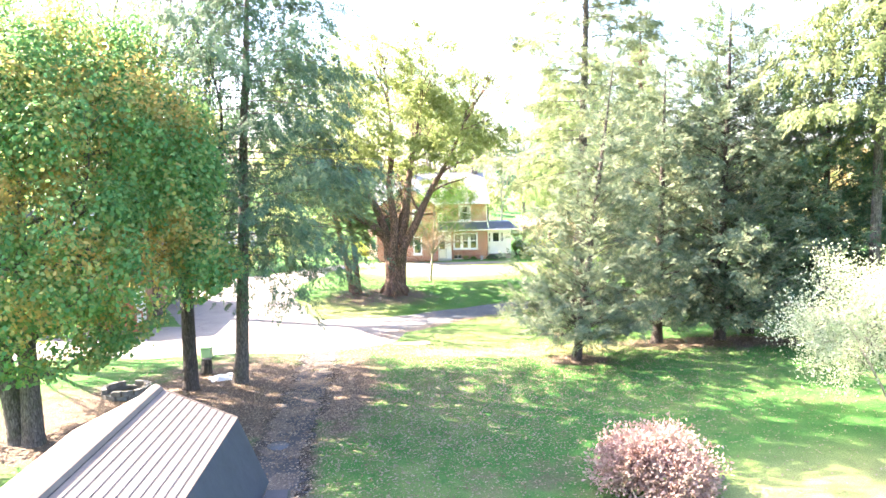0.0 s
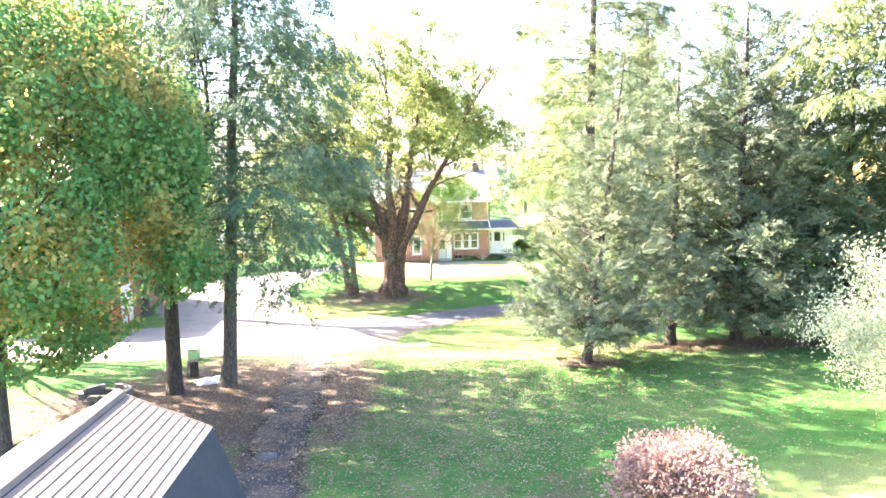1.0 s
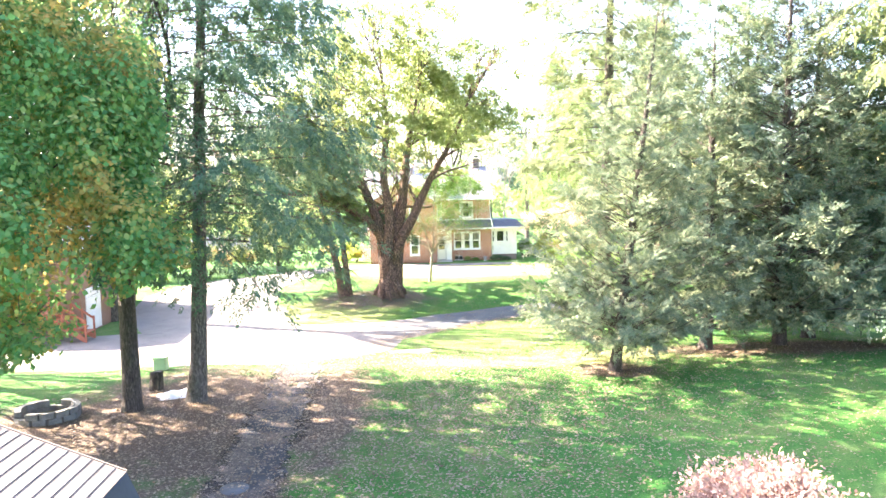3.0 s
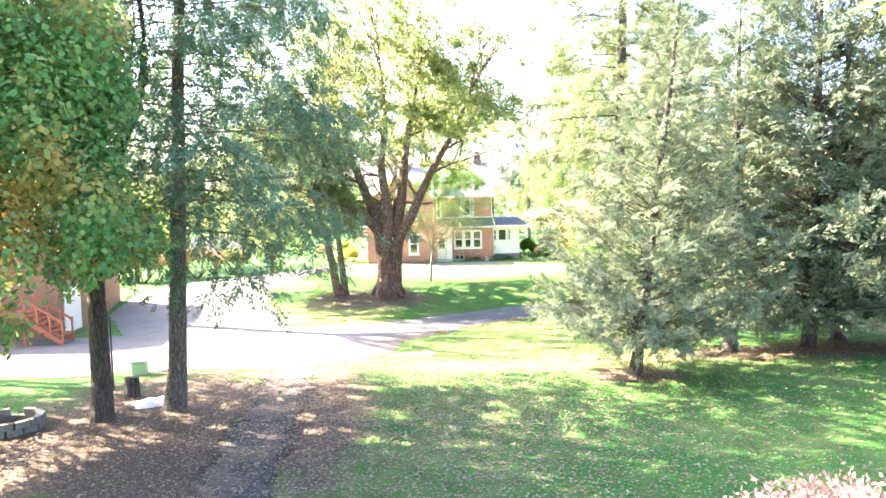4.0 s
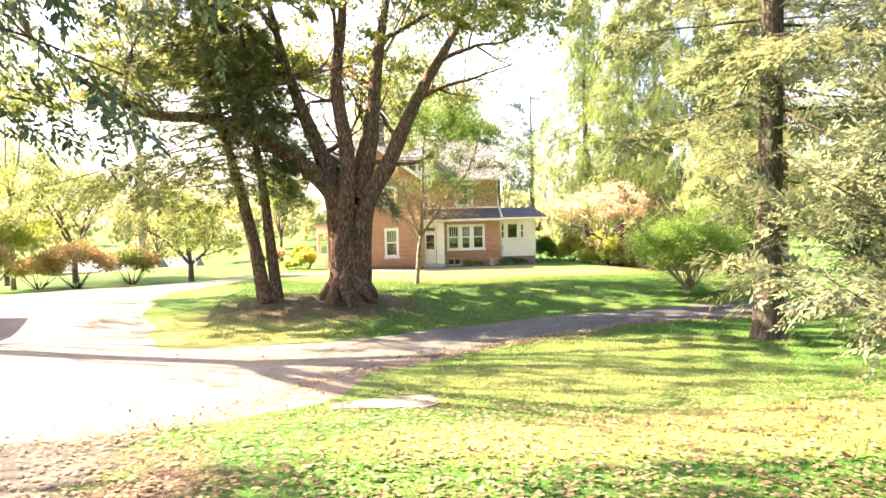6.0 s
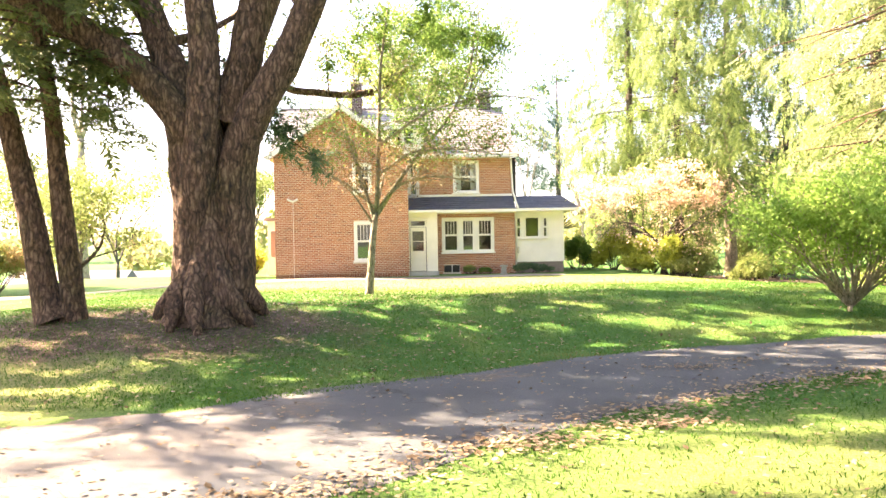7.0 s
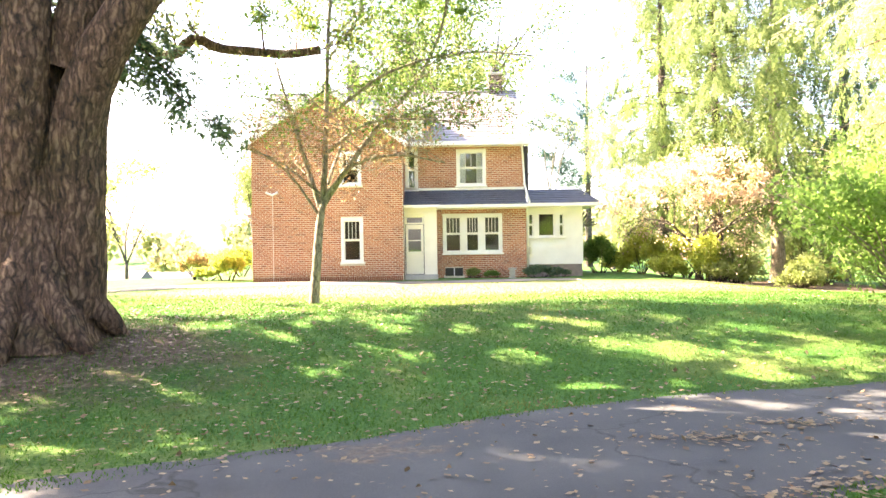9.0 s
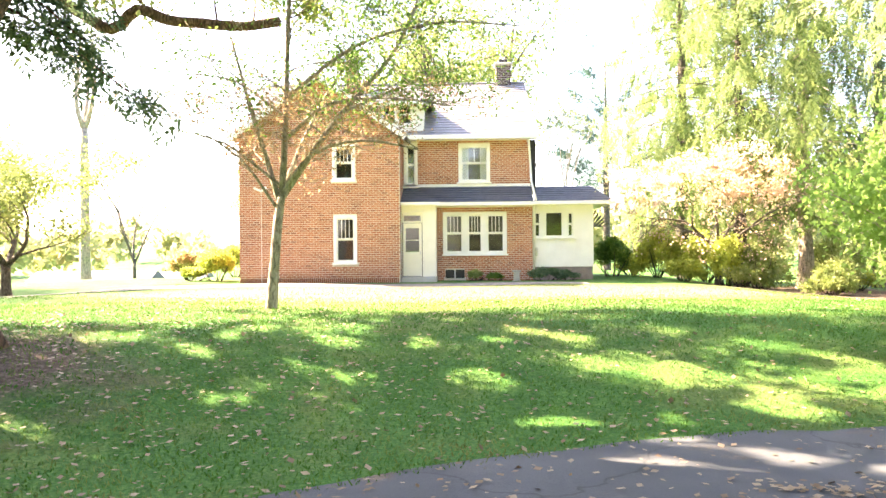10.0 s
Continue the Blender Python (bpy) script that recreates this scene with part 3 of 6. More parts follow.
def conifer(name, x, y, z, h, r, bare, trunk_r, n_limbs, leaf, size, needles, bark, label, seed, droop=0.35, lean=(0, 0), top=0.08, weep=0.35, group="", shape=0.8, flatten=0.6, east=1.0, deep=1.0, hang=0.0, gaps=0.0, pairs=7, blade=0.26):
    """A conifer with a tapered trunk, tiers of limbs and flat hanging sprays."""
    rng, rs = random.Random(seed), np.random.RandomState(seed)
    t = thing(name, label, "tree", group)
    w = Wood()
    top_p = Vector((x + lean[0], y + lean[1], z + h))
    base = Vector((x, y, z - 0.15))
    trunk = [base.lerp(top_p, u) + Vector((rng.uniform(-0.06, 0.06), rng.uniform(-0.06, 0.06), 0)) * (0 < u < 1) for u in (0, 0.02, 0.06, 0.15, 0.3, 0.45, 0.6, 0.75, 0.9, 1)]
    w.tube(trunk, [trunk_r * f for f in (1.5, 1.25, 1.05, 0.95, 0.8, 0.66, 0.5, 0.34, 0.16, 0.03)], 12, 0.05, rng)
    cs, al, ups, sz = [], [], [], []
    for i in range(n_limbs):
        u = bare + (1 - bare) * ((i + rng.random()) / n_limbs) ** 0.9
        u = min(u, 0.99)
        p = base.lerp(top_p, u)
        rel = (u - bare) / (1 - bare)
        length = r * (top + (1 - top) * (1 - rel) ** shape) * (0.65 + 0.35 * min(1, rel * 6)) * rng.uniform(0.65, 1.15)
        az = i * 2.4 + rng.uniform(-0.5, 0.5)
        length *= 1 - (1 - east) * max(0.0, math.cos(az)) ** 0.5
        length *= 1 - (1 - deep) * abs(math.sin(az))
        d = Vector((math.cos(az), math.sin(az), rng.uniform(-0.05, 0.35) - droop * (1 - rel) * 0.6))
        pts = bend(p, d, length, 6, rng, -droop * 0.6, 0.09)
        w.tube(pts, taper(max(0.014, trunk_r * 0.15 * (1 - rel * 0.7)), 0.008, 7), 5)
        arr = np.array([tuple(q) for q in pts])
        k = int(needles * (0.3 + length / r))
        s = np.clip(rs.beta(1.7, 1.1, k), 0.08, 1.0) * 6 * 0.999
        j = s.astype(int)
        on = arr[j] + (arr[np.minimum(j + 1, 6)] - arr[j]) * (s - j)[:, None]
        out = np.array([math.cos(az), math.sin(az), 0])
        sidev = np.array([-math.sin(az), math.cos(az), 0])
        reach = length * 0.36 * (1.1 - s / 6 * 0.75)
        q = rs.uniform(-1, 1, k)
        tuft = np.round(q * 3) / 3
        q = tuft + rs.normal(0, 0.10, k)
        offs = sidev * (q * reach)[:, None] + out * (np.abs(q) * reach * 0.5)[:, None]
        offs[:, 2] -= weep * np.abs(q) * reach + rs.uniform(0, 1, k) ** 2 * weep * 0.55
        offs += rs.normal(0, 0.07, (k, 3)) * [1, 1, flatten]
        cs.append(on + offs)
        dirs = out * 0.6 + sidev * np.sign(q)[:, None] * 0.7 + rs.normal(0, 0.3, (k, 3))
        dirs[:, 2] -= weep * 0.5 + hang
        al.append(dirs)
        ups.append(rs.normal(0, 0.3, (k, 3)) + (out * hang + [0, 0, 1.0]))
        sz.append(size * rs.uniform(0.6, 1.35, k))
    w.make("trunk", bark, t)
    frond_mesh("crown", np.concatenate(cs), np.concatenate(al), np.concatenate(ups), np.concatenate(sz), rs, leaf, t, pairs, blade=blade, gaps=gaps)
    return t


def juniper(name, x, y, z, h, profile, trunk_r, n_limbs, leaf, size, bark, label, seed, lean=(0, 0), group="", pairs=6, blade=0.3, plume=7, rise=0.5, low=0.08, core=0.0):
    """A feathery evergreen: limbs climb from the trunk out to the profile, a list of (share of height, radius), and carry plumes of sprays."""
    rng, rs = random.Random(seed), np.random.RandomState(seed)
    t = thing(name, label, "tree", group)
    w = Wood()
    top_p, base = Vector((x + lean[0], y + lean[1], z + h)), Vector((x, y, z - 0.15))
    us = (0, 0.02, 0.06, 0.15, 0.3, 0.45, 0.6, 0.75, 0.9, 1)
    w.tube([base.lerp(top_p, u) for u in us], [trunk_r * f for f in (1.5, 1.25, 1.05, 0.95, 0.8, 0.66, 0.5, 0.34, 0.16, 0.03)], 12, 0.06, rng)
    hs, rr = zip(*profile)
    weight = np.interp(np.linspace(hs[0], 1, 60), hs, rr)
    pick = np.cumsum(weight) / weight.sum()
    ph = [rng.uniform(0, 6.28) for _ in range(3)]
    root, out, up, ln = [], [], [], []
    for i in range(n_limbs):
        u = hs[0] + (1 - hs[0]) * float(np.interp((i + rng.random()) / n_limbs, pick, np.linspace(0, 1, 60)))
        az = i * 2.4 + rng.uniform(-0.6, 0.6)
        lump = 1 + 0.14 * math.sin(3 * az + ph[0] + u * 9) + 0.11 * math.sin(5 * az + ph[1] - u * 17)
        rad = float(np.interp(u, hs, rr)) * lump * rng.uniform(0.72, 1.1)
        if rng.random() < core:
            rad *= rng.uniform(0.45, 0.8)
        tip = base.lerp(top_p, u) + Vector((math.cos(az) * rad, math.sin(az) * rad, 0))
        ua = max(low, u - rad * rise * rng.uniform(0.6, 1.2) / h)
        at = base.lerp(top_p, ua)
        mid = at.lerp(tip, 0.55) + Vector((rng.uniform(-0.15, 0.15), rng.uniform(-0.15, 0.15), rad * rng.uniform(-0.09, 0.03)))
        pts = [Vector(q) for q in spline([tuple(at), tuple(mid), tuple(tip)], max(0.25, rad / 5))]
        w.tube(pts, taper(max(0.012, trunk_r * 0.17 * (1 - u * 0.7)), 0.006, len(pts)), 5)
        arr = np.array([tuple(q) for q in pts])
        for _ in range(max(3, int(2 + rad * 2.3))):
            v = (rng.random() ** 0.65 * 0.85 + 0.15) * (len(arr) - 1) * 0.999
            j = int(v)
            foot = arr[j] + (arr[j + 1] - arr[j]) * (v - j)
            turn = rng.gauss(0, 0.75)
            pd = np.array([math.cos(az + turn), math.sin(az + turn), rng.uniform(-0.15, 0.75) - 0.3 * (u < 0.2)])
            pd /= np.linalg.norm(pd)
            pl = rng.uniform(0.5, 1.05) * (0.55 + 0.12 * rad)
            f = np.sort(rs.uniform(0, 1, plume)) * pl
            ring = rs.normal(0, 1, (plume, 3))
            ring = unit(ring - pd * (ring @ pd)[:, None])
            root.append(foot + pd * f[:, None] + ring * 0.05)
            out.append(pd + ring * 0.62)
            up.append(ring * 0.5 + np.array([math.cos(az), math.sin(az), 0.9]) + rs.normal(0, 0.25, (plume, 3)))
            ln.append(size * rs.uniform(0.6, 1.3, plume) * (0.8 + 0.25 * pl))
    w.make("trunk", bark, t)
    frond_mesh("crown", np.concatenate(root), np.concatenate(out), np.concatenate(up), np.concatenate(ln), rs, leaf, t, pairs, 0.32, blade, 0.05)
    return t


def shrub(name, x, y, z, rx, rz, n, leaf, size, label, seed, stems=9, bark=None, ry=None, category="shrub", group="", lumps=16, wide=0.55, shell=0.3, squat=False):
    """A bush: stems from one foot that fan out, and leaves in uneven lumps."""
    rng, rs = random.Random(seed), np.random.RandomState(seed)
    t = thing(name, label, category, group)
    w = Wood()
    ry = ry or rx
    for i in range(stems):
        az = i * 2.4 + rng.uniform(-0.4, 0.4)
        d = Vector((math.cos(az) * 0.6 * rx / rz, math.sin(az) * 0.6 * ry / rz, 1.0))
        pts = bend((x + math.cos(az) * 0.1, y + math.sin(az) * 0.1, z - 0.05), d, rz * rng.uniform(1.0, 1.5), 5, rng, 0.1)
        w.tube(pts, taper(0.03, 0.008, 6), 5)
    w.make("stem", bark or BARK_DARK, t)
    c, a = blob_leaves(n, (x, y, z + rz * (0.8 if squat else 1.05)), (rx, ry, rz * (1.25 if squat else 1)), rs, lumps, shell)
    keep = c[:, 2] > z + 0.04
    c, a = c[keep], a[keep]
    leaf_mesh("crown", c, a, size * rs.uniform(0.6, 1.4, len(c)), wide, rs, leaf, t)
    return t


def broadleaf(name, x, y, z, h, trunk_h, trunk_r, spread_r, leaf, size, per, bark, label, seed, forks=4, depth=4, lift=0.3, spread=0.75, clump=0.35, lean=(0, 0), kids=3, category="tree", group="", wide=0.6, cloud=0, gaps=0.0):
    rng, rs = random.Random(seed), np.random.RandomState(seed)
    t = thing(name, label, category, group)
    w, tips = Wood(), []
    top = Vector((x + lean[0], y + lean[1], z + trunk_h))
    base = Vector((x, y, z - 0.1))
    w.tube([base.lerp(top, u) for u in (0, 0.06, 0.2, 0.5, 0.8, 1)], [trunk_r * f for f in (1.45, 1.15, 1.0, 0.92, 0.85, 0.8)], 12, 0.05, rng)
    first = (h - trunk_h) * 0.36
    for k in range(forks):
        az = 2 * math.pi * k / forks + rng.uniform(-0.4, 0.4)
        out = spread_r / max(0.5, h - trunk_h) * 1.4
        d = Vector((math.cos(az) * out, math.sin(az) * out, 1.0)).normalized()
        grow(w, tips, top - Vector((0, 0, trunk_r * 0.4)), d, first * rng.uniform(0.85, 1.15), trunk_r * 0.6, depth, rng, spread, lift, kids)
    w.make("trunk", bark, t)
    c, a, s = tip_leaves(tips, per, clump, rs, size)
    if cloud:
        c2, a2 = blob_leaves(cloud, (x + lean[0], y + lean[1], z + trunk_h + (h - trunk_h) * 0.5), (spread_r, spread_r, (h - trunk_h) * 0.52), rs, 45, 0.15, (0.16, 0.34), (0.3, 1.0))
        c, a, s = np.concatenate([c, c2]), np.concatenate([a, a2]), np.concatenate([s, size * rs.uniform(0.6, 1.3, cloud)])
    leaf_mesh("crown", c, a, s, wide, rs, leaf, t, gaps=gaps)
    return t


# ---- ground ----
def step(a, b, v):
    u = np.clip((v - a) / (b - a), 0, 1)
    return u * u * (3 - 2 * u)


def gz(x, y):
    """The height of the ground."""
    x, y = np.asarray(x, float), np.asarray(y, float)
    z = 0.08 + 0.14 * step(-6, -14, y) - 0.63 * step(0, 1, (-16.8 - 2.0 * step(1, -3, x) - y) / 5.4) + 0.5 * step(-33, -40.5, y) - 0.55 * step(-45, -58, y)
    z = z + 0.16 * np.exp(-((x + 5.0) ** 2 + (y + 20.8) ** 2) / 8.0)
    z = z - 0.2 * np.exp(-((x + 8.0) ** 2) / 5.0) * step(-37, -41, y)
    z = z - 0.45 * step(9, 15, x) * step(-20, -8, y) - 1.2 * step(14, 40, x)
    z = z - 0.35 * step(-8, -14, x) * step(-16, 0, y) - 5.0 * step(12, 90, y) + 10.0 * step(110, 270, y) - 2.5 * step(-17, -60, x) * step(-20, 0, y)
    return z + 0.03 * np.sin(x * 0.7 + 1.3) * np.sin(y * 0.55)


def far_lines(near, step_near, far, grow_by):
    out = list(np.arange(near[0], near[1] + 0.01, step_near))
    lo, hi, s = out[0], out[-1], step_near
    head, tail = [], []
    while lo > far[0]:
        s *= grow_by
        lo -= s
        head.append(lo)
    s = step_near
    while hi < far[1]:
        s *= grow_by
        hi += s
        tail.append(hi)
    return np.array(head[::-1] + out + tail)


gxs, gys = far_lines((-30, 30), 0.75, (-1500, 1500), 1.35), far_lines((-66, 20), 0.75, (-600, 2200), 1.35)
gx, gy = np.meshgrid(gxs, gys)
gv = np.stack([gx, gy, gz(gx, gy)], -1).reshape(-1, 3)
nx, ny = len(gxs), len(gys)
gi = np.arange(nx * ny).reshape(ny, nx)
gf = np.stack([gi[:-1, :-1], gi[:-1, 1:], gi[1:, 1:], gi[1:, :-1]], -1).reshape(-1, 4)
gme = bpy.data.meshes.new("ground")
gme.from_pydata(gv.tolist(), [], gf.tolist())
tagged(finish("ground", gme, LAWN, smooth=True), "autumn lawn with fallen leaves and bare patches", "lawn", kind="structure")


def spline(pts, step_m):
    p = [np.array(q, float) for q in pts]
    p = [2 * p[0] - p[1]] + p + [2 * p[-1] - p[-2]]
    out = []
    for i in range(1, len(p) - 2):
        k = max(2, int(np.linalg.norm(p[i + 1] - p[i]) / step_m))
        for u in np.arange(k) / k:
            a, b, c, d = p[i - 1], p[i], p[i + 1], p[i + 2]
            out.append(0.5 * (2 * b + (c - a) * u + (2 * a - 5 * b + 4 * c - d) * u * u + (3 * b - a - 3 * c + d) * u ** 3))
    out.append(p[-2])
    return np.array(out)


def road_strip(name, pts, material, label, lift, seed, across=8, ragged=0.18):
    """A paved strip along a line of (x, y, half width), lying on the ground with a low worn edge."""
    rs = np.random.RandomState(seed)
    s = spline(pts, 0.35)
    d = np.gradient(s[:, :2], axis=0)
    d /= np.linalg.norm(d, axis=1, keepdims=True)
    nrm = np.stack([-d[:, 1], d[:, 0]], 1)
    k = len(s)
    wob = [np.convolve(rs.normal(0, 1, k + 8), np.ones(5) / 5, "same")[4:-4] * ragged for _ in (0, 1)]
    rows = []
    for j in range(across + 1):
        q = j / across * 2 - 1
        half = s[:, 2] + (wob[0] if q < 0 else wob[1]) * abs(q)
        xy = s[:, :2] + nrm * (q * half)[:, None]
        rows.append(np.stack([xy[:, 0], xy[:, 1], gz(xy[:, 0], xy[:, 1]) + lift * (1 - abs(q) ** 8) + 0.004], 1))
    skirt = [rows[0] - [0, 0, 0.15], *rows, rows[-1] - [0, 0, 0.15]]
    v = np.stack(skirt, 1)
    m = v.shape[1]
    idx = np.arange(k * m).reshape(k, m)
    f = np.stack([idx[:-1, :-1], idx[:-1, 1:], idx[1:, 1:], idx[1:, :-1]], -1).reshape(-1, 4)
    me = bpy.data.meshes.new(name)
    me.from_pydata(v.reshape(-1, 3).tolist(), [], f.tolist())
    bm = bmesh.new()
    bm.from_mesh(me)
    bmesh.ops.recalc_face_normals(bm, faces=bm.faces)
    if sum(f.normal.z for f in bm.faces) < 0:
        bmesh.ops.reverse_faces(bm, faces=bm.faces)
    bm.to_mesh(me)
    bm.free()
    return tagged(finish(name, me, material), label, "driveway", kind="structure")


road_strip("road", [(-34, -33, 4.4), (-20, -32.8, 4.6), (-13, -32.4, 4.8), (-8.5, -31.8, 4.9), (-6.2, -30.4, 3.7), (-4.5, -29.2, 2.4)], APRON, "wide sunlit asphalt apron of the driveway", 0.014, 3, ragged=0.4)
DRIVE = [(-9.5, -30.0, 3.3), (-5.5, -29.3, 2.7), (-2.7, -28.1, 2.05), (-0.75, -26.6, 1.75), (1.65, -25.15, 1.75), (4.75, -23.7, 1.75), (8.2, -22.95, 1.55), (16, -22.0, 1.6), (30, -19, 1.6)]
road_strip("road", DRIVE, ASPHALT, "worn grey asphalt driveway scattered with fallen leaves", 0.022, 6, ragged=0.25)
LOOP = [(-11.0, -31.0, 3.2), (-14.6, -24.5, 4.2), (-15.9, -17.5, 4.1), (-14.2, -10.0, 3.5), (-12.0, -5.2, 2.4), (-8.8, -2.9, 1.6), (-4.5, -2.4, 1.3), (0, -2.5, 1.1), (4, -2.6, 0.9), (6.5, -2.6, 0.5)]
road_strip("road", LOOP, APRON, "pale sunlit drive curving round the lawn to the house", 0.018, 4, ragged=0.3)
road_strip("road", [(-8.0, -36.6, 1.4), (-7.7, -40, 1.3), (-7.6, -45, 1.3), (-7.9, -50, 1.3), (-8.2, -58, 1.4), (-8.4, -66, 1.4)], LANE, "dark leaf-strewn lane beside the shed", 0.002, 5, ragged=0.45)


# ---- the brick house ----
house = thing("house", "two-storey red brick house with white trim and grey roofs", "house")
WX0, WX1, WY = -6.02, -0.06, -0.5        # wing
TY, UY, AY, BACK = 0.8, 1.5, 0.9, 10.0   # planes of bay, upper wall, addition and rear


def window(x0, x1, z0, z1, y, lights=1, curtain=False, trim=0.11, sashes=True, label=""):
    """A window with casing, sill, sashes, muntins and panes, set in a wall whose face is at y."""
    bm = bmesh.new()
    add_box(bm, x0, x0 + trim, y - 0.035, y + 0.12, z0, z1)
    add_box(bm, x1 - trim, x1, y - 0.035, y + 0.12, z0, z1)
    add_box(bm, x0 + trim, x1 - trim, y - 0.035, y + 0.12, z1 - trim, z1)
    add_box(bm, x0 + trim, x1 - trim, y - 0.035, y + 0.12, z0, z0 + trim * 0.7)
    w = part("window", bm, WHITE, house, label)
    # added dark sheet behind the panes, in place of an unlit interior
    part("dark_backing", box(x0 - 0.35, x1 + 0.35, y + 1.1, y + 1.14, z0 - 0.4, z1 + 0.3), DARK, w)
    part("sill", box(x0 - 0.05, x1 + 0.05, y - 0.09, y + 0.05, z0 - 0.06, z0, bevel=0.008), WHITE, w)
    inner = (x1 - x0 - 2 * trim) / lights
    for i in range(lights):
        a, b = x0 + trim + i * inner, x0 + trim + (i + 1) * inner
        if lights > 1:
            a, b = a + (0.11 if i else 0), b - (0.11 if i < lights - 1 else 0)
            if i < lights - 1:
                part("mullion", box(b, b + 0.22, y - 0.03, y + 0.11, z0 + trim * 0.7, z1 - trim), WHITE, w)
        lo, hi = z0 + trim * 0.7, z1 - trim
        mid = (lo + hi) / 2 + 0.02
        s = 0.045
        bm = bmesh.new()
        spans = ((lo, mid, 0.06), (mid, hi, 0.025)) if sashes else ((lo, hi, 0.03),)
        for za, zb, dy in spans:
            add_box(bm, a, a + s, y + dy, y + dy + 0.035, za, zb)
            add_box(bm, b - s, b, y + dy, y + dy + 0.035, za, zb)
            add_box(bm, a + s, b - s, y + dy, y + dy + 0.035, za, za + s)
            add_box(bm, a + s, b - s, y + dy, y + dy + 0.035, zb - s, zb)
        part("sash", bm, WHITE, w)
        if sashes and b - a > 0.35:
            for k in (1, 2, 3):
                xm = a + s + (b - a - 2 * s) * k / 4
                part("muntin", box(xm - 0.011, xm + 0.011, y + 0.028, y + 0.055, mid + s, hi - s), WHITE, w)
        for za, zb, dy in spans:
            p = part("pane", box(a + s, b - s, y + dy + 0.014, y + dy + 0.02, za + s, zb - s), GLASS, w)
            p.visible_shadow = False
        if curtain:
            for side in (0, 1):
                bm = bmesh.new()
                xa = a + s if side == 0 else b - s - 0.24
                for k in range(8):
                    add_box(bm, xa + k * 0.03, xa + k * 0.03 + 0.03, y + 0.17 + 0.02 * (k % 2), y + 0.19 + 0.02 * (k % 2), lo, hi)
                part("curtain", bm, CURTAIN, w)
    return w


gw, lw = (-2.52, -1.64, 0.8, 2.58), (-2.55, -1.69, 3.86, 5.2)
tw, uw, sw = (1.52, 3.98, 1.09, 2.71), (2.14, 3.39, 3.93, 5.45), (-0.02, 0.52, 3.78, 5.5)
aw = ((5.04, 5.32, 1.72, 2.72), (5.44, 6.19, 1.72, 2.74), (6.31, 6.58, 1.72, 2.71))

part("wall", holed_wall(WX0, WX1, 0.05, 5.62, WY, WY + 0.3, [gw, lw]), MORTAR, house)
part("wall", prism([(WX0, 5.62), (WX1, 5.62), ((WX0 + WX1) / 2, 7.62)], "y", WY, WY + 0.3), MORTAR, house, "brick gable of the wing")
part("wall", box(WX0, WX0 + 0.3, WY + 0.3, BACK, 0.05, 5.62), BRICK, house)
part("wall", box(WX1 - 0.3, WX1, WY + 0.3, UY, 0.05, 5.62), BRICK, house)
part("wall", holed_wall(1.22, 4.97, 0.05, 3.0, TY, TY + 0.25, [tw, (1.6, 2.34, 0.16, 0.5)]), MORTAR, house, "brick bay under the lean-to roof")
part("wall", holed_wall(WX1, 4.97, 3.0, 5.66, UY, UY + 0.3, [uw, sw]), MORTAR, house)
part("wall", box(4.67, 4.97, TY + 0.25, BACK, 0.05, 3.0), BRICK, house)
part("wall", box(4.67, 4.97, UY + 0.3, BACK, 3.0, 5.66), BRICK, house)
part("wall", box(WX0 + 0.3, 4.67, BACK - 0.3, BACK, 0.05, 5.66), BRICK, house)
part("wall", prism([(TY + 1.0, 5.66), (BACK, 5.66), (5.6, 8.5)], "x", 4.7, 4.94), BRICK, house)
part("wall", prism([(TY + 1.0, 5.66), (BACK, 5.66), (5.6, 8.5)], "x", WX0 + 0.02, WX0 + 0.26), BRICK, house)
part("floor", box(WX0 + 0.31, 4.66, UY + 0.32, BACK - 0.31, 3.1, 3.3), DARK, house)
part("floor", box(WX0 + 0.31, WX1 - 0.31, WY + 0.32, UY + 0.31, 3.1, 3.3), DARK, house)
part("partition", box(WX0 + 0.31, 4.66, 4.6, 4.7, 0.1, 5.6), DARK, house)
part("side_strip", prism([(UY + 0.15, 3.72), (UY + 0.15, 5.6), (BACK, 5.6), (BACK, 3.72)], "x", 4.975, 5.2), SEAM, house, "dark strip down the side wall")
window(*gw, WY, label="white double-hung window with divided upper sash")
window(*lw, WY)
window(*tw, TY, lights=3, label="triple white double-hung window")
window(*uw, UY, curtain=True)
window(*sw, UY)

# courses of brick on the front walls
def courses(x0, x1, z0, z1, holes, slope=None):
    """Every brick of a wall face as (x0, x1, z0, z1), cut at openings and under a gable."""
    out, k = [], 0
    z = z0
    while z + 0.064 < z1:
        lo, hi = x0, x1
        if slope and z > slope[0]:
            cut = (z + 0.064 - slope[0]) * slope[1]
            lo, hi = x0 + cut, x1 - cut
        x = x0 - 0.1 * (k % 2)
        while x < hi:
            cuts = [(max(x, lo), min(x + 0.196, hi))]
            for ha, hb, hc, hd in holes:
                if z + 0.064 > hc - 0.061 and z < hd + 0.001:
                    nxt = []
                    for ca, cb in cuts:
                        nxt += [(ca, min(cb, ha - 0.055)), (max(ca, hb + 0.055), cb)] if z < hc else [(ca, min(cb, ha - 0.004)), (max(ca, hb + 0.004), cb)]
                    cuts = nxt
            out += [(ca, cb, z, z + 0.064) for ca, cb in cuts if cb - ca > 0.02]
            x += 0.2125
        z += 0.0813
        k += 1
    return out


